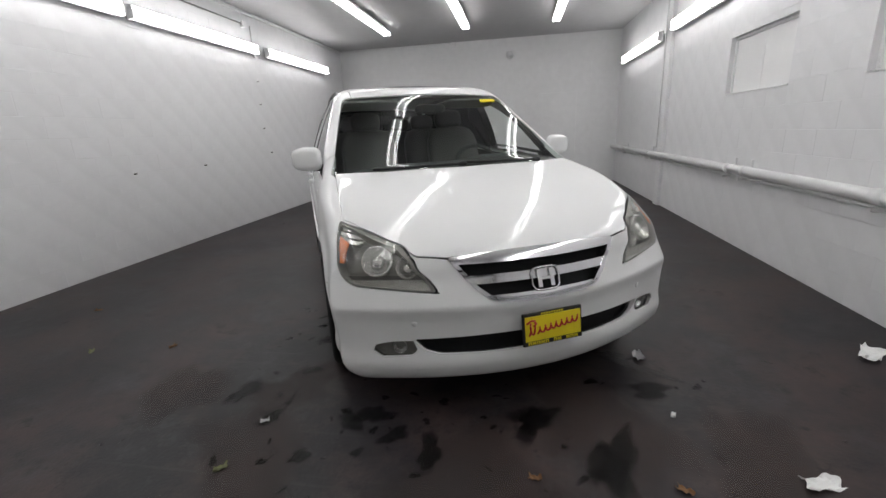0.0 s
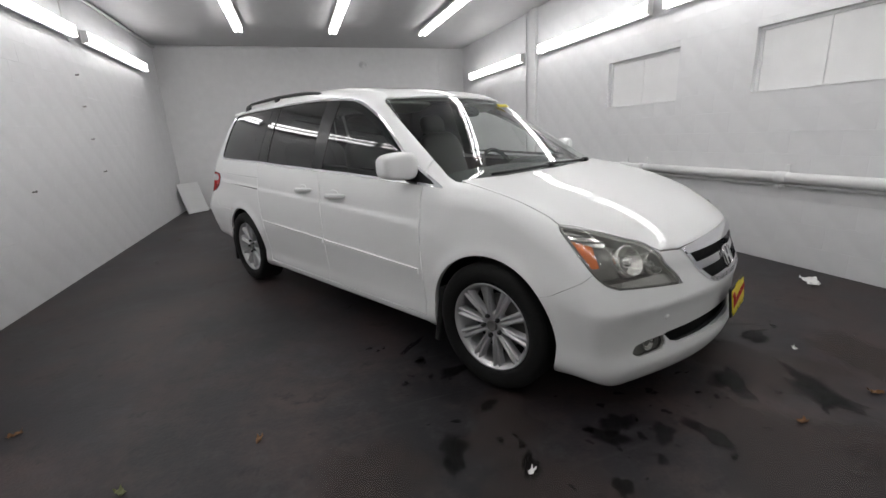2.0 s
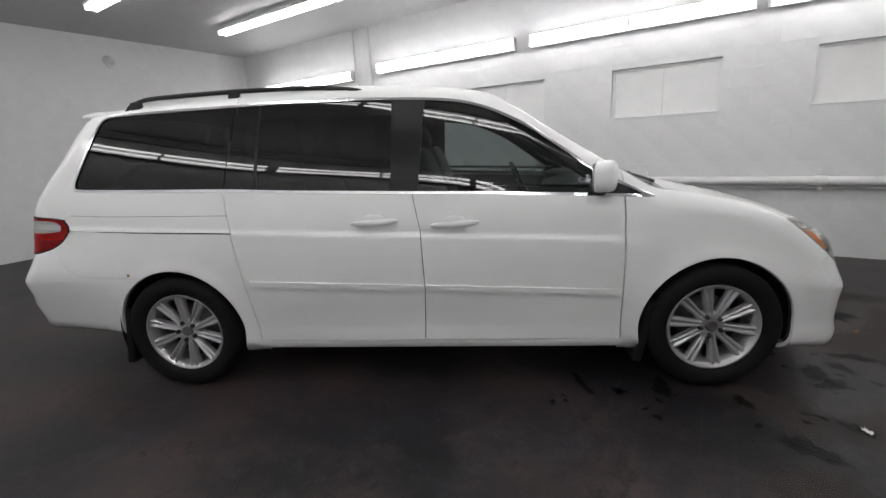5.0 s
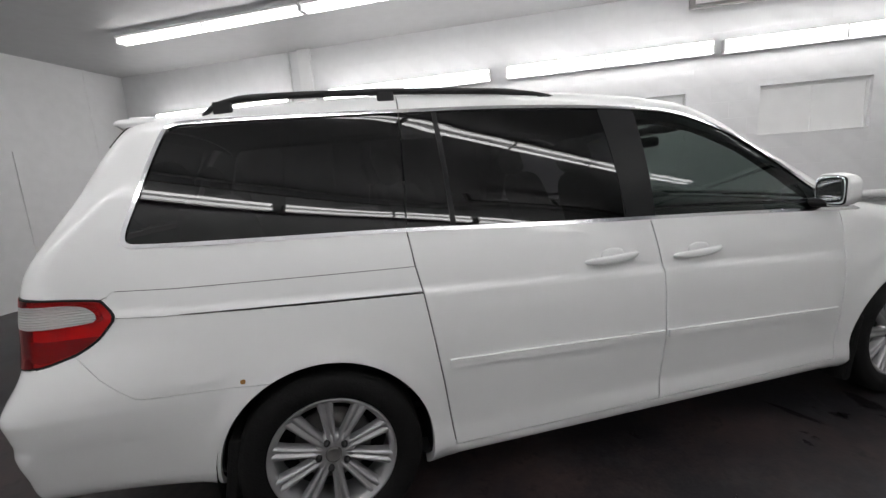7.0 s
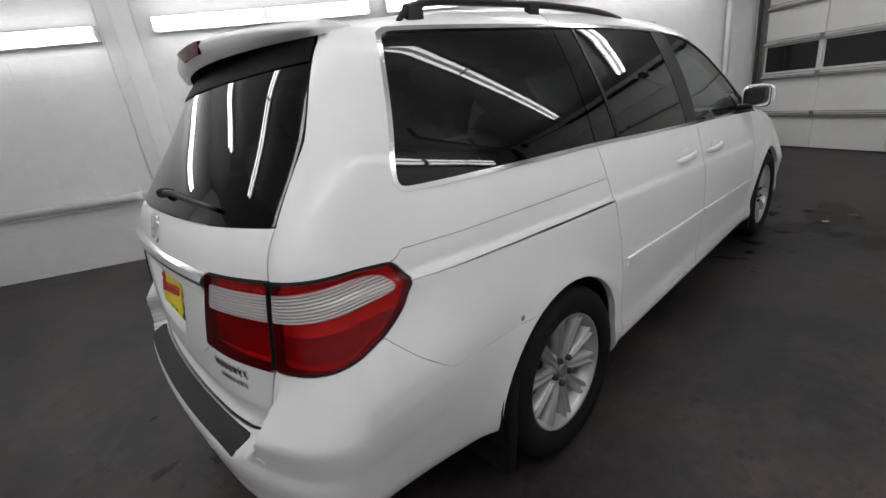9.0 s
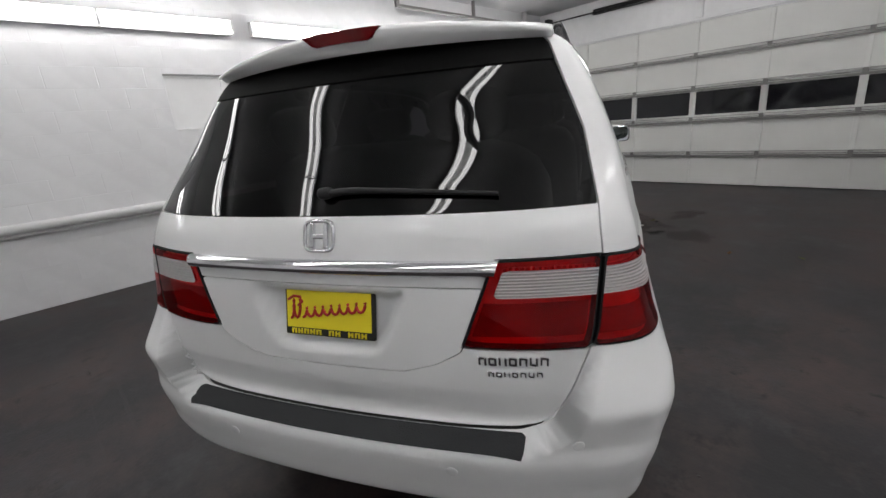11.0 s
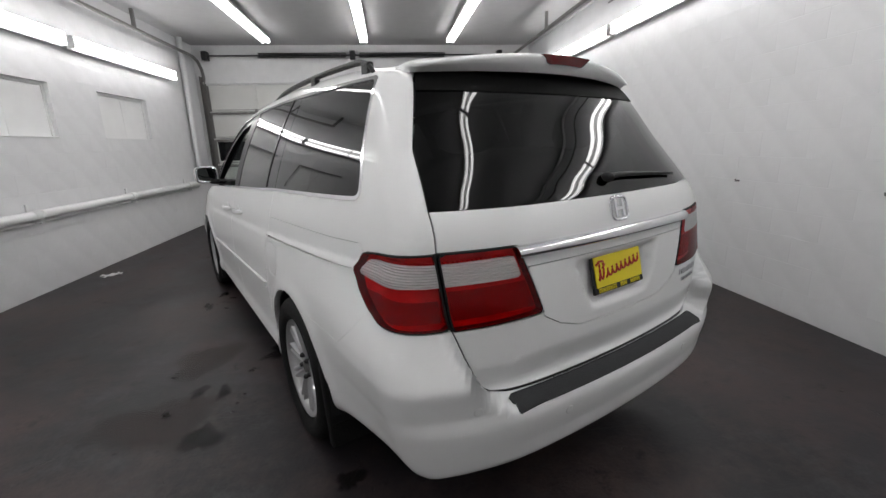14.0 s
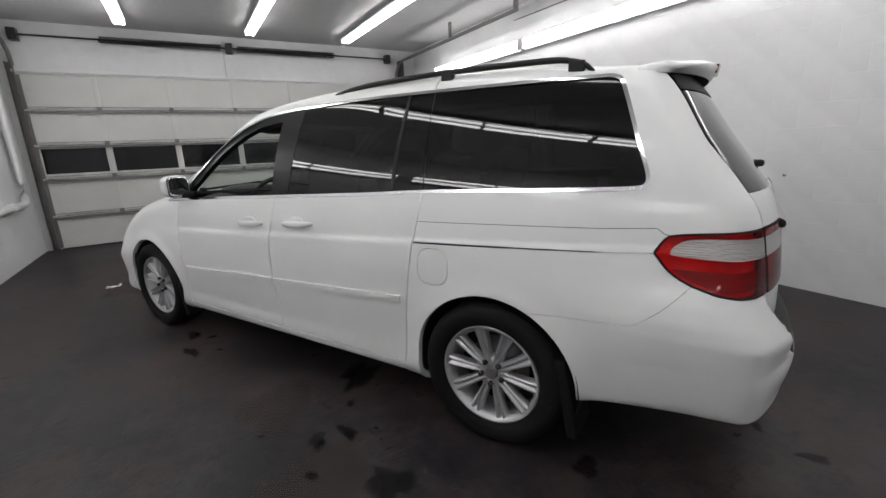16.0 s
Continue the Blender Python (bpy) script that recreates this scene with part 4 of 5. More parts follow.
for s in (-1, 1):
    S = side_of(s)
    skin("fog_lamp_lens", [S, grow(fog, -.003)], LENS, thick=.02, lift=-.004)
    skin("fog_lamp_bowl", [S, grow(fog, .0)], LAMP_GREY, thick=.001, lift=-.035)
    fy = skin_y(.665, .365, True)
    part("fog_reflector", mesh_of("fog_reflector", *lathe([(-.03, .0), (-.025, .014), (-.008, .028), (0, .032), (-.004, .035), (-.03, .035)], 20), CHROME), None, van, m=pose(s * .665, fy + .018, .37, 0, 0, -90 + s * 20))
    skin("turn_reflector", [S, grow(lamp_f, -.010), area([(-1.885, .862), (-1.995, .832), (-2.05, .752), (-1.985, .745)], 1, 2)], AMBER, thick=.004, lift=-.007)
    for z in (.848, .866, .884):
        skin("lamp_fin", [S, grow(lamp_f, -.010), lambda P, z=z: np.abs(P[:, 2] - z - .10 * (P[:, 1] + 1.9)) - .006, behind(-2.03)], LAMP_SILVER, thick=.02, lift=-.010)
    skin("lamp_bezel", [S, grow(lamp_f, -.004), below(.683)], LAMP_SILVER, thick=.01, lift=-.02)
    skin("lamp_shelf", [S, grow(lamp_f, -.004), below(.700), above(.683)], LAMP_DARK, thick=.01, lift=-.034)
    for x, y, z, r in ((.728, 0, .770, .063), (.605, 0, .738, .046), (.520, 0, .712, .031)):
        bowl = [(-.045, .02), (-.04, r * .5), (-.02, r * .85), (.0, r), (.004, r * 1.05), (.0, r * 1.12), (-.05, r * 1.12)]
        lampd = part("lamp_bowl", mesh_of("lamp_bowl", *lathe(bowl, 28), LAMP_SILVER), None, van, m=facing(s * x, skin_y(s * x, z, True), z) @ pose(-.016, 0, 0))
        soft("lamp_bulb", (.022, r * .45, r * .45), (-.025, 0, 0), CHROME, lampd, p=2.2)


def plate(name, at, turn, label):
    """A yellow dealer plate in a black frame; its writing is plain bars."""
    p = part(name, boxes((-.151, .151, -.006, .006, -.076, .076), bevel=.004), INK_BLACK, van, label, pose(*at, *turn))
    part("plate_sheet", boxes((-.141, .141, -.010, -.004, -.052, .060)), YELLOW, p)
    for i in range(12):
        if i not in (5, 8):
            x = -.128 + .0215 * i
            bm = boxes((x, x + .005, -.0085, -.005, -.071, -.056), (x + .011, x + .016, -.0085, -.005, -.071, -.056))
            box(bm, x + .005, x + .011, -.0085, -.005, *((-.0655, -.061) if i % 2 else (-.060, -.056)))
            part("frame_print", bm, YELLOW, p)
    for i in range(9):
        part("frame_print", boxes((-.06 + .013 * i, -.06 + .013 * i + .008, -.0085, -.005, .064, .071)), YELLOW, p)
    # a red scrawl as long as the script, with no letters in it
    for a, b, high, n in ((-.126, -.094, .056, 3), (-.084, .124, .028, 15)):
        pts = []
        for i in range(n * 5 + 1):
            t = i / (n * 5)
            x = a + (b - a) * t
            pts.append((x + .006 * math.sin(math.pi * n * t), -.0105, -.026 + .13 * (x + .128) + high * (.5 - .5 * math.cos(math.pi * n * t)) * (1.5 if .36 < t < .44 and n > 5 else 1)))
        v, f = tube(pts, .0046, 6)
        part("print_stroke", mesh_of("print_stroke", v, f, INK_RED), None, p)
    v, f = tube([(-.135, -.0105, .030), (-.115, -.0105, .042), (-.092, -.0105, .040), (-.085, -.0105, .028), (-.10, -.0105, .014)], .0046, 6)
    part("print_stroke", mesh_of("print_stroke", v, f, INK_RED), None, p)
    return p


plate("front_plate", (0, -2.412, .442), (-7, 0, 0), "yellow dealer plate")
plate("rear_plate", (-.004, 2.536, .905), (-13, 0, 180), "yellow dealer plate")


def emblem(at, turn, w, h):
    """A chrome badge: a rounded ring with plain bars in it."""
    n = 32
    ring = [(w * math.copysign(abs(math.cos(t)) ** .5, math.cos(t)), 0, h * math.copysign(abs(math.sin(t)) ** .5, math.sin(t))) for t in [2 * math.pi * i / n for i in range(n)]]
    v, f = tube(ring, .0055, 8, True)
    e = part("emblem", mesh_of("emblem", v, f, CHROME), None, van, "chrome badge", pose(*at, *turn))
    bm = bmesh.new()
    box(bm, -w * .62, -w * .30, -.006, .006, -h * .8, h * .85, .003)
    box(bm, w * .30, w * .62, -.006, .006, -h * .8, h * .85, .003)
    box(bm, -w * .4, w * .4, -.006, .006, -h * .18, h * .14, .003)
    part("emblem_bars", bm, CHROME, e)


emblem((-.003, skin_y(0, .651, True) - .010, .651), (-22, 0, 0), .068, .052)
emblem((-.006, skin_y(0, 1.130) + .005, 1.130), (-16, 0, 180), .047, .042)

# ---- rear: spoiler, lamps, chrome bar, pad, wiper, badges ----
verts, faces = [], []
xs = [-.605 + 1.21 * i / 28 for i in range(29)]
for x in xs:
    yr = 2.268 - .36 * x * x
    zt = 1.692 - .13 * x * x
    hgt = .066 - .10 * x * x
    z0 = skin_z(x, 2.0) + .002
    row = [(x, 2.0, z0), (x, 2.05 - .03 * x * x, z0 * .72 + zt * .28 + .006), (x, 2.12 - .10 * x * x, z0 * .4 + zt * .6 + .008), (x, yr - .055, zt + .003), (x, yr - .020, zt), (x, yr - .004, zt - .008), (x, yr, zt - .018), (x, yr - .014, zt - hgt * .62), (x, yr - .030, zt - hgt * .94), (x, yr - .036, zt - hgt), (x, yr - .046, zt - hgt + .003), (x, yr - .09, zt - hgt + .004), (x, 2.0, z0 - .06)]
    verts += row
k = len(row)
for i in range(len(xs) - 1):
    faces += [(i * k + j, i * k + (j + 1) % k, (i + 1) * k + (j + 1) % k, (i + 1) * k + j) for j in range(k)]
faces += [tuple(range(k))[::-1], tuple(range((len(xs) - 1) * k, len(xs) * k))]
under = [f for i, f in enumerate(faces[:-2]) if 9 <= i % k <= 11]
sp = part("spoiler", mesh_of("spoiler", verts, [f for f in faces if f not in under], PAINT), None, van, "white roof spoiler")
part("spoiler_underside", mesh_of("spoiler_underside", verts, under, UNDERSIDE_SHADE), None, sp, "black underside")
verts, faces = [], []
for i in range(13):
    x = -.133 + .266 * i / 12 - .006
    yr, zt = 2.268 - .36 * x * x, 1.690 - .13 * x * x
    lo = .036 if 0 < i < 12 else .030
    verts += [(x, yr + .006, zt - .003), (.78 * x, yr - .002, zt - lo), (.78 * x, yr - .04, zt - lo), (x, yr - .03, zt - .003)]
    if i:
        b = 4 * i
        faces += [(b - 4 + j, b - 4 + (j + 1) % 4, b + (j + 1) % 4, b + j) for j in range(4)]
faces += [(3, 2, 1, 0), (48, 49, 50, 51)]
part("brake_lamp", mesh_of("brake_lamp", verts, faces, RED_DARK, False), None, sp, "dark red brake lamp")
for s in (-1, 1):
    for x, z, wide in ((.803, 1.0, .026),):
        at = facing(s * x, skin_y(s * x, z), z)
        bulb = soft("lamp_bulb", (.006, wide, .024), (0, 0, 0), LAMP_GREY, van, p=2.4)
        bulb.matrix_local = at @ pose(-.010, 0, 0)
bar_v, bar_f = [], []
for i in range(41):
    x = -.502 + 1.004 * i / 40
    for j in range(9):
        t = math.pi * j / 8
        z = 1.0455 + .0205 * math.cos(t)
        bar_v.append((x * (1 + .010 * math.cos(t)), skin_y(x, z) - .002 + .024 * math.sin(t) ** .8, z))
    if i:
        bar_f += [(9 * i - 9 + j, 9 * i - 8 + j, 9 * i + 1 + j, 9 * i + j) for j in range(8)]
part("tail_bar", mesh_of("tail_bar", bar_v, bar_f, CHROME), None, van, "chrome bar over the plate")


pad_top = also(lambda P: np.abs(P[:, 0]) - .566, lambda P: 2.578 - P[:, 1] - .10 * P[:, 0] ** 2, above(.545), below(.598), lambda P: P[:, 1] + .10 * P[:, 0] ** 2 - 2.642)
skin("bumper_pad", [pad_top], PAD, lift=.005, thick=.005)
for x in (-.378, .362, -.70, .70):
    z = .505 if abs(x) < .5 else .60
    y = skin_y(x, z)
    part("parking_sensor", mesh_of("parking_sensor", *lathe([(-.001, .016), (.0012, .0155), (.0016, .013), (.0014, .0)], 20), PAINT), None, van, m=facing(x, y, z))
for x in (-.60, .60):
    y = skin_y(x, .49, True)
    part("parking_sensor", mesh_of("parking_sensor", *lathe([(-.001, .014), (.0012, .0135), (.0012, .0)], 20), PAINT), None, van, m=facing(x, y, .49))
arm = spline([(x, skin_y(x, z) + .014, z) for x, z in ((-.015, 1.238), (-.10, 1.243), (-.27, 1.236), (-.50, 1.222))], 6)
v, f = tube(arm, [.012 - .006 * i / (len(arm) - 1) for i in range(len(arm))], 8)
rw = part("rear_wiper", mesh_of("rear_wiper", v, f, TRIM_BLACK), None, van, "black rear wiper")
soft("wiper_pivot", (.022, .022, .017), (-.01, 2.470, 1.240), TRIM_BLACK, rw, p=2.6)
for a, b in (((.55, -1.285), (.02, -1.290)), ((.00, -1.310), (-.58, -1.275))):
    pts = []
    for t in np.linspace(0, 1, 8):
        x = a[0] + (b[0] - a[0]) * t
        y = a[1] + (b[1] - a[1]) * t - .012 * math.sin(math.pi * t)
        pts.append((x, y, skin_z(x, y) + .010))
    v, f = tube(pts, .009, 6)
    wi = part("wiper", mesh_of("wiper", v, f, TRIM_BLACK), None, van, "black wiper")
    soft("wiper_pivot", (.028, .028, .016), pts[0], TRIM_BLACK, wi, p=2.6)
# badges on the tailgate: plain bright bars
for x0, z0, n, w, h in ((-.448, .790, 7, .022, .024), (-.472, .757, 7, .0165, .015)):
    for i in range(n):
        bm = bmesh.new()
        x = x0 - (w + .004) * i
        y = skin_y(x, z0)
        box(bm, x - w, x - w * .72, y - .002, y + .004, z0, z0 + h, .0012, 1)
        box(bm, x - w * .28, x, y - .002, y + .004, z0, z0 + h, .0012, 1)
        if i % 2:
            box(bm, x - w * .75, x - w * .25, y - .002, y + .0038, z0, z0 + h * .26)
        if i % 3 < 2:
            box(bm, x - w * .75, x - w * .25, y - .002, y + .0038, z0 + h * .74, z0 + h)
        part("model_badge", bm, CHROME, van, "small chrome badge letter")
skin("sunroof", [lambda P: np.abs(P[:, 0]) - .42, behind(-.24), ahead(.24), above(1.5)], PILLAR, lift=.002, thick=.003)
part("screen_sticker", boxes((.44, .56, -.004, .004, -.018, .018)), YELLOW, van, "yellow sticker", pose(0, -.575, 1.532, -58, 0, 0))
part("rust_spot", mesh_of("rust_spot", *lathe([(0, .010), (.0015, .008), (.002, 0)], 9), RUST), None, van, m=pose(-float(width(np.array([1.765]), np.array([.712]))[0]), 1.765, .712, 0, 0, 180))


# ---- the room's fittings ----
def fitting(name, bm, mat, label, category, kind="structure", m=Matrix(), smooth=False):
    ob = part(name, bm, mat, None, label, smooth=smooth)
    ob.matrix_world = ROOM @ m
    return tagged(ob, label, category, kind=kind)


# overhead door of five sections
gd = empty("garage_door", ROOM, "closed white sectional garage door with a row of dark panes", "garage door")
COLS = [3.05, 2.18, 1.23, .26, -.72, -1.80, -2.88]
ROWS_Z = [.01, .52, 1.09, 1.59, 2.10, 2.60]
for r in range(5):
    z0, z1 = ROWS_Z[r] + .004, ROWS_Z[r + 1] - .004
    if r == 2:
        rows = [(COLS[-1], COLS[0], VF - .03, VF + .005, z0, z0 + .07), (COLS[-1], COLS[0], VF - .03, VF + .005, z1 - .05, z1)]
        rows += [(c - .045, c + .045, VF - .03, VF + .005, z0 + .07, z1 - .05) for c in COLS]
        sec = part("door_section", boxes(*rows), GARAGE_WHITE, gd)
        for a, b in zip(COLS[:-1], COLS[1:]):
            part("pane", boxes((b + .045, a - .045, VF - .02, VF - .012, z0 + .07, z1 - .05)), NIGHT, sec)
    else:
        sec = part("door_section", boxes((COLS[-1], COLS[0], VF - .03, VF + .003, z0, z1), bevel=.003), GARAGE_WHITE, gd)
    for c in COLS:
        part("stile", boxes((c - .028, c + .028, VF, VF + .022, z0 + .01, z1 - .01), bevel=.003), GARAGE_WHITE if c not in (COLS[0], COLS[-1]) else GREY_STEEL, sec)
for z in ROWS_Z[1:5]:
    part("strut", boxes((COLS[-1], COLS[0], VF + .022, VF + .05, z - .05, z - .042), (COLS[-1], COLS[0], VF + .020, VF + .024, z - .05, z - .012),
                        (COLS[-1], COLS[0], VF + .022, VF + .035, z + .035, z + .042)), GREY_STEEL, gd)
    for c in COLS[1:-1]:
        part("hinge", boxes((c - .03, c + .03, VF + .022, VF + .030, z - .04, z + .045), bevel=.002), GREY_STEEL, gd)
fitting("door_header", boxes((-2.92, 3.10, VF, VF + .03, 2.62, 2.66), (.20, .32, VF, VF + .05, 2.66, 3.24), bevel=.003), PLASTER, "painted header boards over the garage door", "header")
# tracks, springs and shaft
for u, nm in ((3.10, 1), (-2.94, -1)):
    bm = bmesh.new()
    box(bm, u - .03, u + .03, VF + .0, VF + .006, 0, 2.75)
    box(bm, u - .035 * nm - .004, u - .035 * nm + .004, VF + .0, VF + .07, 0, 2.75)
    box(bm, u + .03, u + .036, VF, VF + .09, 0, 2.75)
    fitting("door_track", bm, GREY_STEEL, "upright galvanised garage door track", "door track", "")
    bm = bmesh.new()
    uu = u - .04 * nm
    pts = [(uu, VF + .06, 2.70), (uu, VF + .10, 2.86), (uu, VF + .24, 2.99), (uu, VF + .45, 3.04), (uu, -1.62, 3.07)]
    for a, b in zip(pts[:-1], pts[1:]):
        rod(bm, a, b, .028, 6)
    box(bm, uu - .02, uu + .02, -1.66, -1.60, 3.05, TOP)
    box(bm, uu - .02, uu + .02, -3.30, -3.26, 3.05, TOP)
    fitting("ceiling_track", bm, GREY_STEEL, "galvanised garage door track under the ceiling", "door track", "")
shaft = fitting("torsion_shaft", rod(bmesh.new(), (-2.75, VF + .13, 3.10), (3.02, VF + .13, 3.10), .014, 8), DARK_STEEL, "steel torsion shaft with black coil springs", "door spring", "")
for a, b in ((.36, 2.0), (-1.58, .10)):
    n = int((b - a) * 60)
    pts = [(a + (b - a) * i / (n * 6), VF + .13 + .047 * math.cos(math.pi * i / 3), 3.10 + .047 * math.sin(math.pi * i / 3)) for i in range(n * 6 + 1)]
    v, f = tube(pts, .0065, 4)
    part("spring", mesh_of("spring", v, f, DARK_STEEL), None, shaft)
for u in (-2.70, .23, 2.96):
    part("bracket", boxes((u - .05, u + .05, VF + .03, VF + .18, 3.02, 3.18), bevel=.01), DARK_STEEL, shaft)
op = fitting("door_opener", boxes((-3.16, -2.88, VF + .02, VF + .28, 2.30, 2.76), bevel=.02), DARK_STEEL, "dark jackshaft garage door opener beside the track", "door opener", "")
part("opener_label", boxes((-3.08, -3.0, VF + .28, VF + .284, 2.50, 2.60)), GRIMY, op)
part("opener_chain_guard", boxes((-3.02, -2.94, VF + .05, VF + .22, 2.78, 3.08), bevel=.01), DARK_STEEL, op)

# side door, open into the room
leaf = fitting("door_1", boxes((0, .73, -.02, .02, .012, 2.06), bevel=.003), DOOR_OLD, "scuffed white flush door standing open into the room", "door", "structure", pose(UL + .01, -4.57, 0, 0, 0, 36))
hd = soft("door_handle", (.028, .028, .028), (.66, -.065, 1.0), GREY_STEEL, leaf, p=2.2)
soft("handle_rose", (.03, .01, .03), (0, .04, 0), GREY_STEEL, hd, p=2.2)
soft("door_handle", (.028, .028, .028), (.66, .065, 1.0), GREY_STEEL, leaf, p=2.2)
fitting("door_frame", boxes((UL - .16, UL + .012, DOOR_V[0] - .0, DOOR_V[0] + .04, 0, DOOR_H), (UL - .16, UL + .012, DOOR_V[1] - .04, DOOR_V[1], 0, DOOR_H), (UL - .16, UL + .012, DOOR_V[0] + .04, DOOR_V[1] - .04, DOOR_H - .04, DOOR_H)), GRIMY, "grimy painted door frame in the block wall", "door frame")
fitting("threshold", boxes((UL - .17, UL + .01, DOOR_V[0] + .04, DOOR_V[1] - .04, 0, .018)), GREY_STEEL, "worn metal threshold", "threshold")

# blind windows: a board with a middle seam, a slim frame and a sill
for n, (a, b) in enumerate(NICHES):
    w = fitting("window_%d" % (n + 1), boxes((UR + .060, UR + .074, a + .004, (a + b) / 2 - .002, NZ0 + .004, NZ1 - .004), (UR + .060, UR + .074, (a + b) / 2 + .002, b - .004, NZ0 + .004, NZ1 - .004)), DOOR_WHITE,
                "blind window boarded over and painted white", "window")
    part("window_frame", boxes((UR + .045, UR + .062, a + .002, a + .03, NZ0 + .002, NZ1 - .002), (UR + .045, UR + .062, b - .03, b - .002, NZ0 + .002, NZ1 - .002), (UR + .045, UR + .062, a + .03, b - .03, NZ1 - .03, NZ1 - .002)), TRIM_WHITE, w)
    part("window_sill", boxes((UR - .008, UR + .06, a + .0, b - .0, NZ0 - .0, NZ0 + .012), bevel=.003), TRIM_WHITE, w)

# pipes, pilaster, conduits on the block walls
bend = [(UR - .075, -4.75 - .12 * math.sin(a), .92 - .12 * math.cos(a)) for a in [math.pi / 2 * i / 8 for i in range(9)]]
pv, pf = tube([(UR - .075, VB - .02, .800), (UR - .075, -4.6, .800)] + bend + [(UR - .075, -4.87, 1.1), (UR - .075, -4.87, TOP - .002)], .046, 14)
pipe = fitting("steam_pipe", mesh_of("steam_pipe", pv, pf, TRIM_WHITE), None, "thick white painted pipe along the block wall, turning up", "pipe", "", smooth=True)
rod_bm = rod(bmesh.new(), (UR - .045, -4.80, .732), (UR - .045, VB - .02, .732), .016, 8)
fitting("conduit", rod_bm, TRIM_WHITE, "thin white painted pipe under the thick one", "pipe", "", smooth=True)
for v in (5.6, 3.9, 1.05, .72, -.95, -2.6, -4.3):
    part("pipe_clamp", boxes((UR - .13, UR - .002, v - .018, v + .018, .712, .738), (UR - .02, UR - .002, v - .015, v + .015, .71, .91), bevel=.003), TRIM_WHITE, pipe)
    bm = bmesh.new()
    rod(bm, (UR - .075, v - .05, .800), (UR - .075, v + .05, .800), .053, 14)
    part("pipe_collar", bm, TRIM_WHITE, pipe, smooth=True)
fitting("pilaster", boxes((UR - .055, UR - .002, 3.36, 3.56, 0, TOP), bevel=.006), PLASTER, "narrow boxed pilaster on the block wall", "pilaster")
fitting("wall_conduit", rod(bmesh.new(), (UR - .02, 3.72, .9), (UR - .02, 3.72, TOP), .011, 8), TRIM_WHITE, "thin painted conduit running up the wall", "conduit", "", smooth=True)
bm = bmesh.new()
rod(bm, (UL + .02, 2.88, 3.09), (UL + .02, -2.2, 3.12), .010, 8)
wc = fitting("wall_conduit", bm, GREY_STEEL, "steel conduit with a round box high on the wall", "conduit", "", smooth=True)
part("junction_box", boxes((UL + .002, UL + .06, 2.82, 2.92, 3.03, 3.13), bevel=.012), TRIM_WHITE, wc)
bm = bmesh.new()
rod(bm, (UL + .02, 3.06, 2.62), (UL + .02, 3.06, 3.1), .010, 8)
part("conduit_drop", bm, TRIM_WHITE, wc, smooth=True)
for v, z in ((.305, .99), (1.46, .995), (3.06, 2.25), (3.04, 1.88), (3.04, 1.49), (3.17, 1.08)):
    bm = bmesh.new()
    rod(bm, (UL, v, z), (UL + .03, v, z), .008, 8)
    rod(bm, (UL + .03, v, z - .006), (UL + .036, v, z + .014), .007, 8)
    fitting("wall_bolt", bm, GREY_STEEL, "rusty old bolt stub set in the wall", "bolt", "")
fitting("ceiling_conduit", rod(rod(bmesh.new(), (-3.25, VB - .03, TOP - .03), (-.55, VB - .03, TOP - .03), .014, 8), (UL + .04, -5.3, TOP - .05), (UL + .04, VB - .05, TOP - .05), .02, 8), TRIM_WHITE,
        "painted conduit under the ceiling edge", "conduit", "", smooth=True)
fitting("conduit_box", boxes((-.60, -.48, VB - .06, VB - .002, TOP - .09, TOP - .01), bevel=.01), TRIM_WHITE, "small conduit box at the ceiling", "junction box", "")
vent = fitting("wall_lamp", mesh_of("wall_lamp", *lathe([(0, .085), (.02, .083), (.03, .06), (.07, .05), (.08, .0)], 24), TRIM_WHITE), None, "small round bulkhead fitting on the end wall", "wall lamp", "", pose(.77, VB - .002, 2.95, 0, 0, -90))
part("bracket", boxes((-.004, .05, -.03, .03, -.10, -.06), bevel=.004), TRIM_WHITE, vent)
d2 = fitting("door_2", boxes((1.46, 2.30, VB - .02, VB - .002, .01, 2.06), bevel=.003), PLASTER, "white flush door shut in the end wall", "door")
bm = rod(bmesh.new(), (2.24, VB - .02, 1.0), (2.24, VB - .07, 1.0), .022, 10)
part("door_knob", bm, TRIM_WHITE, d2)
fitting("wall_switch", boxes((2.52, 2.60, VB - .02, VB - .002, 1.18, 1.30), bevel=.004), TRIM_WHITE, "white switch box beside the end door", "switch", "")
fitting("panel_joint", boxes((2.60, 2.63, VB - .010, VB - .002, 0, TOP)), PLASTER, "painted cover strip on the end wall", "trim")
fitting("leaning_board", boxes((0, .46, -.012, .012, 0, .64), bevel=.003), BOARD, "white board leaning in the corner", "board", "", pose(UL + .18, VB - .60, 0.004, -20, 0, 45))

# ---- litter and stains on the floor ----
rng = random.Random(7)


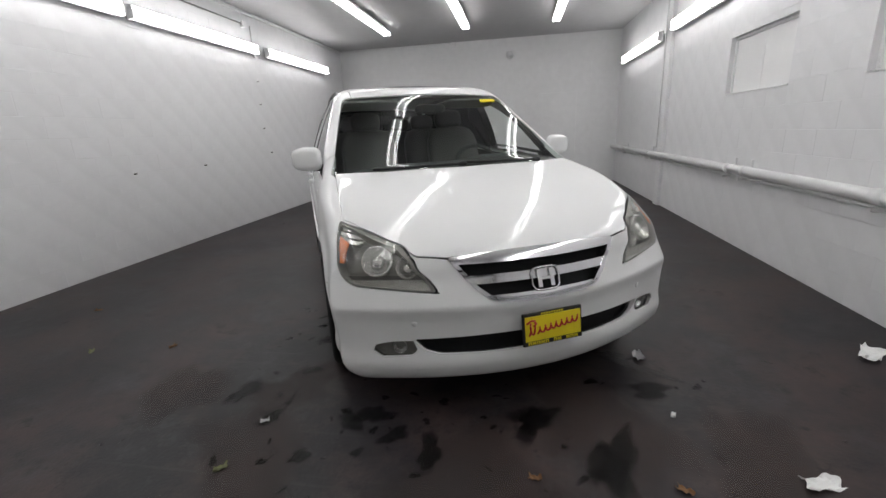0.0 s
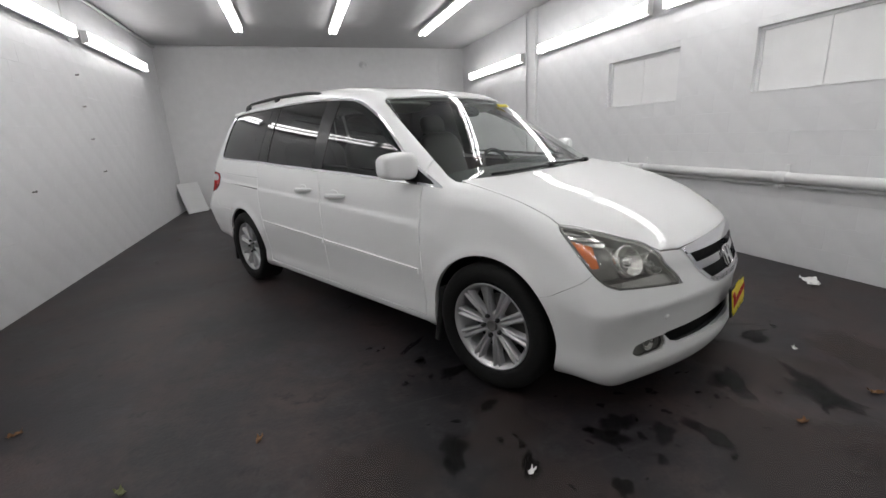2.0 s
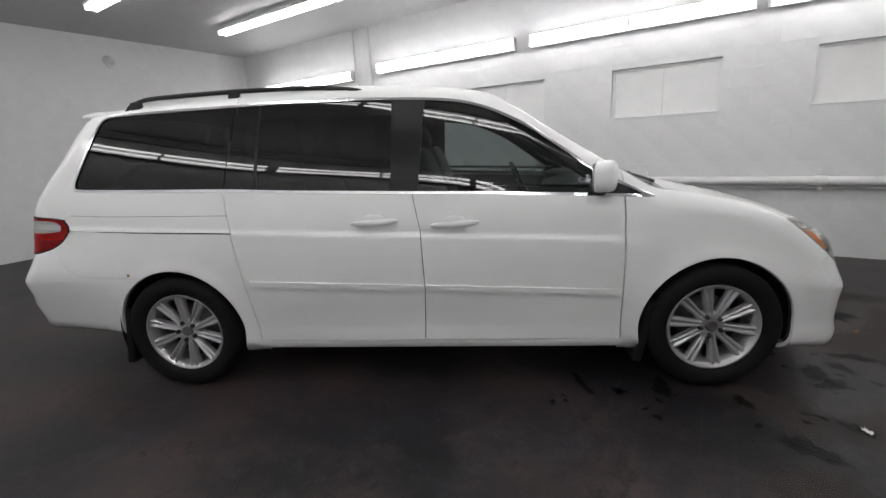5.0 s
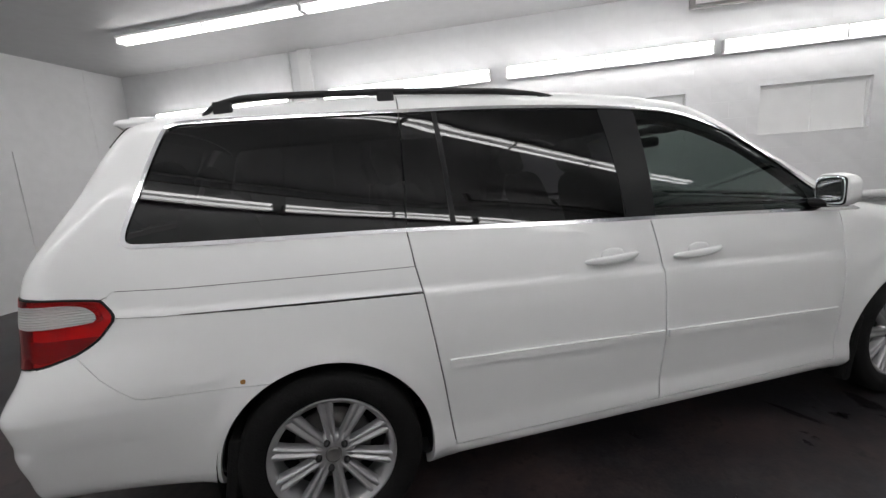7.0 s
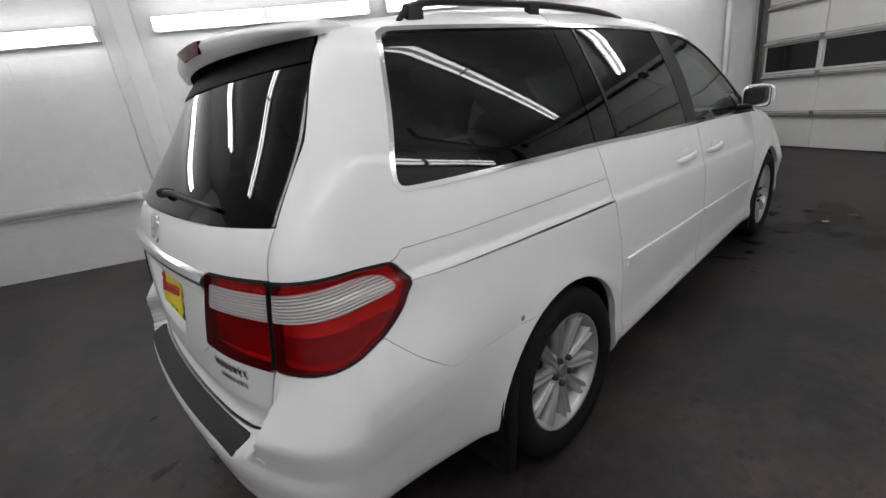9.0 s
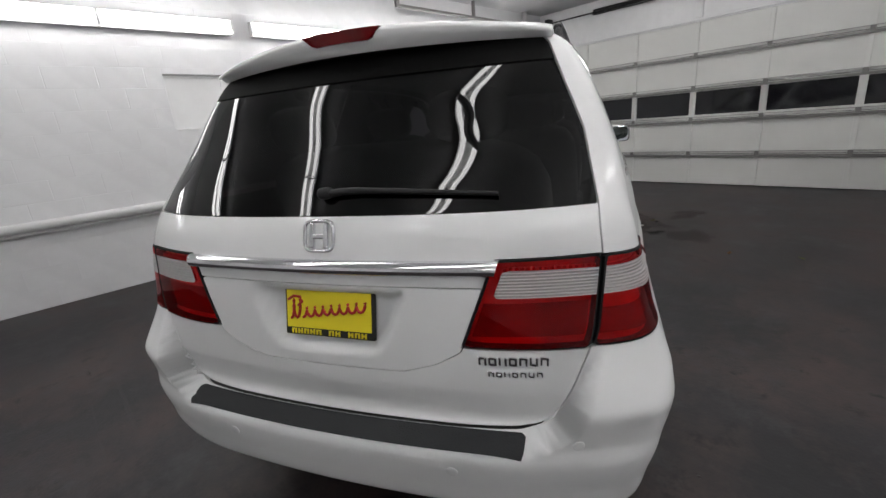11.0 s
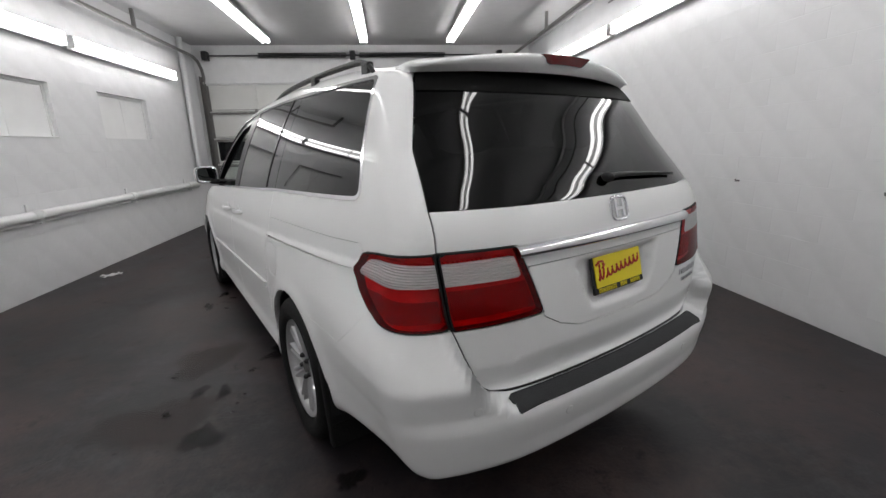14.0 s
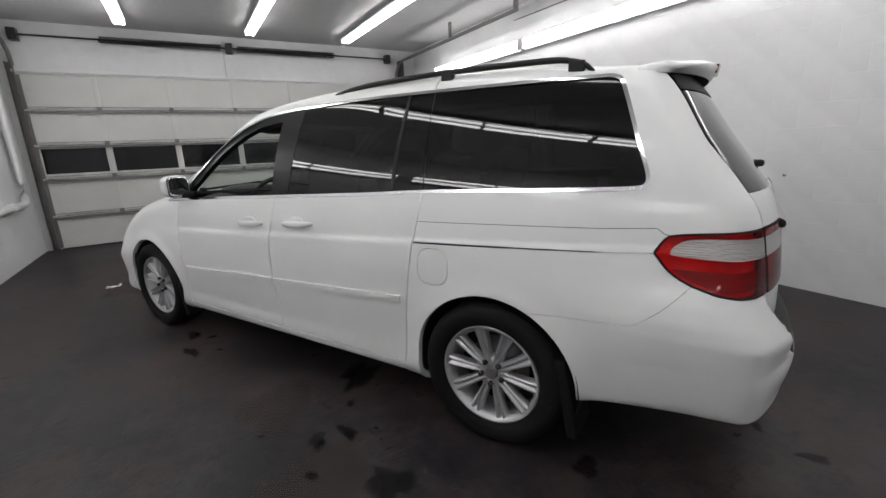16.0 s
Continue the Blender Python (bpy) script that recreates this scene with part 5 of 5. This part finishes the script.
def crumple(name, x, y, size, mat, label, category, turn=0.0, high=.02, seed=0):
    """A small torn sheet, creased and curling off the floor."""
    r = random.Random(seed)
    n = 8
    ph = [r.uniform(0, 6) for _ in range(4)]
    verts = []
    for i in range(n + 1):
        for j in range(n + 1):
            a, b = i / n - .5, j / n - .5
            edge = 1 + .16 * math.sin(5 * a + ph[0]) + .10 * math.sin(9 * a + ph[1])
            verts.append((size * (a + .10 * math.sin(6 * b + ph[2])), size * .5 * b * edge, .002 + high * abs(math.sin(7 * a + 4 * b + ph[3])) * (a * a + b * b) * 2.2 + r.random() * high * .12))
    faces = [(i * (n + 1) + j, (i + 1) * (n + 1) + j, (i + 1) * (n + 1) + j + 1, i * (n + 1) + j + 1) for i in range(n) for j in range(n)]
    ob = part(name, mesh_of(name, verts, faces, mat, False))
    ob.matrix_world = pose(x, y, 0, 0, 0, turn)
    return tagged(ob, label, category)


crumple("paper_scrap", 1.90, -2.64, .19, PAPER, "crumpled white paper scrap on the floor", "paper", 20, .03, 1)
crumple("paper_scrap", .68, -3.15, .13, PAPER, "torn white paper sheet on the floor", "paper", -15, .02, 2)
crumple("foil_scrap", .49, -2.66, .035, PAPER, "small pale scrap on the floor", "litter", 40, .02, 3)
crumple("foil_scrap", .72, -2.18, .10, SATIN, "crinkled foil scrap by the van", "litter", 70, .03, 4)
crumple("foil_scrap", -1.31, -2.0, .04, PAPER, "small pink-white wrapper on the floor", "litter", 10, .015, 5)
crumple("foil_scrap", 1.27, 1.97, .05, PAPER, "small white pebble of paper", "litter", 10, .03, 6)
crumple("foil_scrap", -2.3, 3.2, .08, PAPER, "small paper scrap by the wall", "litter", 60, .01, 8)
for i, (x, y, mat) in enumerate(((-2.75, .05, LEAF), (-1.96, -.94, LEAF), (-2.47, -.81, GREEN), (-.28, -2.76, LEAF), (-1.46, -2.26, GREEN), (-.84, 4.34, GREEN), (.2, -3.0, LEAF))):
    crumple("fallen_leaf", x, y, .045 if i % 2 else .055, mat, "small fallen leaf on the floor", "leaf", 50 * i, .018, 20 + i)


def blob(verts, faces, rim, x, y, a, b, turn, seed, z):
    r = random.Random(seed)
    ph = [r.uniform(0, 6.28) for _ in range(5)]
    n = 30
    k = len(verts)
    verts.append((x, y, z))
    rim.append(1.0)
    for ring, s0 in ((.55, .75), (.8, .4), (1.0, 0.0)):
        for i in range(n):
            t = 2 * math.pi * i / n
            s = ring * (1 + .22 * math.sin(2 * t + ph[0]) + .16 * math.sin(3 * t + ph[1]) + .11 * math.sin(5 * t + ph[2]) + .08 * math.sin(9 * t + ph[3]))
            px, py = a * s * math.cos(t), b * s * math.sin(t)
            verts.append((x + px * math.cos(turn) - py * math.sin(turn), y + px * math.sin(turn) + py * math.cos(turn), z))
            rim.append(s0)
    faces += [(k, k + 1 + i, k + 1 + (i + 1) % n) for i in range(n)]
    for c in (0, 1):
        p = k + 1 + c * n
        faces += [(p + i, p + n + i, p + n + (i + 1) % n, p + (i + 1) % n) for i in range(n)]


def patches(name, rows, mat, label, category, z):
    verts, faces, rim = [], [], []
    for i, (x, y, a, b, turn) in enumerate(rows):
        blob(verts, faces, rim, x, y, a, b, turn, i + int(1000 * a), z + .00002 * i)
    me = mesh_of(name, verts, faces, mat, False)
    me.attributes.new("body", "FLOAT", "POINT").data.foreach_set("value", rim)
    return tagged(part(name, me, None, None, label), category=category, kind="stuff")


SPILLS = [(-.81, -2.14, .09, .06), (-.74, -2.32, .06, .05), (-.62, -2.47, .09, .05), (-.10, -2.44, .07, .13), (.07, -2.78, .07, .17), (-1.08, -1.60, .05, .035), (-1.29, -1.98, .07, .03), (-1.43, -1.68, .10, .06),
          (-.92, -2.14, .08, .05), (-.14, -2.48, .06, .09), (.02, -2.87, .05, .12), (-.90, -.83, .12, .02), (-.98, -1.01, .05, .02), (1.38, 1.25, .11, .075), (1.34, .77, .04, .06), (1.22, .85, .035, .06), (.78, .53, .16, .09),
          (.95, -1.05, .07, .04), (1.12, -.77, .10, .03), (.36, 2.78, .05, .03), (.89, 1.94, .05, .06), (-.95, -1.25, .09, .05), (-1.15, -2.3, .05, .03), (.55, -2.46, .06, .10)]
rows = [(x, y, a * 1.25, b * 1.25, .6 * i) for i, (x, y, a, b) in enumerate(SPILLS)]
for i in range(110):
    x, y = rng.choice(SPILLS)[:2]
    s = .008 + .030 * rng.random() ** 2
    rows.append((x + rng.gauss(0, .25), y + rng.gauss(0, .25), s, s * rng.uniform(.4, 1), rng.random() * 3))
patches("oil_stains", rows, STAIN, "dark oily stains spattered over the floor", "stain", .0020)
rows = []
for i in range(120):
    p = ROOM @ Vector((rng.uniform(-3.1, 3.0), rng.uniform(-4.8, 6.3), 0))
    s = .005 + .012 * rng.random() ** 3
    rows.append((p.x, p.y, s * rng.uniform(1, 5), s, rng.random() * 3))
for x, y, a, b, t in ((.62, -2.25, .05, .22, .5), (.55, -2.05, .03, .12, .8)):
    rows.append((x, y, a, b, t))
patches("floor_dust", [(-.55, -2.75, .50, .30, .4), (.15, -2.55, .45, .35, 1.1), (-1.35, -2.25, .42, .28, 2.0), (-1.15, -1.75, .30, .22, .2), (.55, -3.05, .45, .25, .9), (-1.75, -1.55, .34, .22, 1.5),
                       (1.55, .95, .34, .24, .3), (1.25, .35, .30, .20, 1.3), (-.2, -3.15, .40, .24, 2.2), (-1.9, -2.6, .30, .20, .7)], DUST, "brown dusty patches worn into the floor", "dust", .0010)
patches("floor_scuffs", rows, SCUFF, "pale specks and scuffs on the floor", "scuff", .0055)

# ---- concrete blocks of the two long walls, each with its own arrised edges, joints painted over ----
def slab(w, h, deep, arris=.0025):
    """A block's face: y along, z up, x out of the wall; its back is open."""
    a = arris
    f = [(0, -w / 2, -h / 2), (0, w / 2, -h / 2), (0, w / 2, h / 2), (0, -w / 2, h / 2)]
    g = [(deep, -w / 2 + a, -h / 2 + a), (deep, w / 2 - a, -h / 2 + a), (deep, w / 2 - a, h / 2 - a), (deep, -w / 2 + a, h / 2 - a)]
    return f + g, [(4, 5, 6, 7), (0, 1, 5, 4), (1, 2, 6, 5), (2, 3, 7, 6), (3, 0, 4, 7)]


def block_wall(wall, u, facing, holes, near):
    rest_v, rest_f, shared, count = [], [], {}, 0
    course, long, gap = .2, .4, .003
    rows = int(TOP / course) + 1
    r = random.Random(3)
    for j in range(rows):
        z0, z1 = j * course + gap / 2, min((j + 1) * course - gap / 2, TOP)
        if z1 - z0 < .03:
            continue
        v = VF - (.2 if j % 2 else 0.0)
        while v < VB:
            spans = [(max(v, VF) + gap / 2, min(v + long, VB) - gap / 2, z0, z1)]
            v += long
            for a, b, c, d in holes:
                cut_up = []
                for p, q, lo, hi in spans:
                    if q <= a or p >= b or hi <= c or lo >= d:
                        cut_up.append((p, q, lo, hi))
                        continue
                    if p < a:
                        cut_up.append((p, a, lo, hi))
                    if q > b:
                        cut_up.append((b, q, lo, hi))
                    if lo < c:
                        cut_up.append((max(p, a), min(q, b), lo, c))
                    if hi > d:
                        cut_up.append((max(p, a), min(q, b), d, hi))
                spans = cut_up
            for p, q, lo, hi in spans:
                w, h = round(q - p, 3), round(hi - lo, 3)
                if w < .02 or h < .02:
                    continue
                deep = JOINT + r.choice((-.0004, 0, 0, .0003))
                vm, zm = (p + q) / 2, (lo + hi) / 2
                if near(vm, zm) and count < 300:
                    key = (w, h, deep)
                    if key not in shared:
                        vv, ff = slab(w, h, deep)
                        shared[key] = mesh_of("block", vv, ff, BLOCK_WHITE, False)
                    part("block", shared[key], None, wall, m=pose(u - facing * JOINT, vm, zm, 0, 0, 0 if facing > 0 else 180))
                    count += 1
                else:
                    vv, ff = slab(w, h, deep)
                    k = len(rest_v)
                    rest_v += [(u - facing * JOINT + facing * x, vm + facing * y, zm + z) for x, y, z in vv]
                    rest_f += [tuple(i + k for i in t) for t in ff]
    ob = part("far_blocks", mesh_of("far_blocks", rest_v, rest_f, BLOCK_WHITE, False), None, wall)
    ob["kind"] = "stuff"


block_wall(wall_w, UL, 1, [(*DOOR_V, 0, DOOR_H)], lambda v, z: -2.4 < v < 4.4 and z < 3.0)
block_wall(wall_e, UR, -1, [(a, b, NZ0, NZ1) for a, b in NICHES], lambda v, z: -3.8 < v < 3.4 and z < 3.0)


def paint_ridges(name, u, facing, seed, n):
    """Short beads of thick paint left along the joints of a block wall."""
    r = random.Random(seed)
    bm = bmesh.new()
    for _ in range(n):
        v, z, w = r.uniform(VF + .6, VB - .4), .2 * r.randint(2, 15) + r.uniform(-.004, .004), r.uniform(.05, .26)
        if any(a - .3 < v < b + .1 and NZ0 - .06 < z < NZ1 + .06 for a, b in NICHES) or DOOR_V[0] - .3 < v < DOOR_V[1]:
            continue
        d, h = r.uniform(.0016, .0034), r.uniform(.0025, .006)
        made = [bm.verts.new((u + facing * x, v + w * t, z + h * q * (1 - abs(2 * t - 1)) + .004 * math.sin(5 * t + v))) for t in (0, .25, .5, .75, 1) for x, q in ((.0002, -1), (d, -.2), (d, .3), (.0002, 1))]
        for i in range(4):
            for j in range(3):
                bm.faces.new((made[4 * i + j], made[4 * i + j + 1], made[4 * i + j + 5], made[4 * i + j + 4]))
    ob = part(name, bm, BLOCK_WHITE, wall_w if facing > 0 else wall_e)
    ob["kind"] = "stuff"


paint_ridges("paint_ridges", UL, 1, 5, 90)
paint_ridges("paint_ridges", UR, -1, 9, 90)
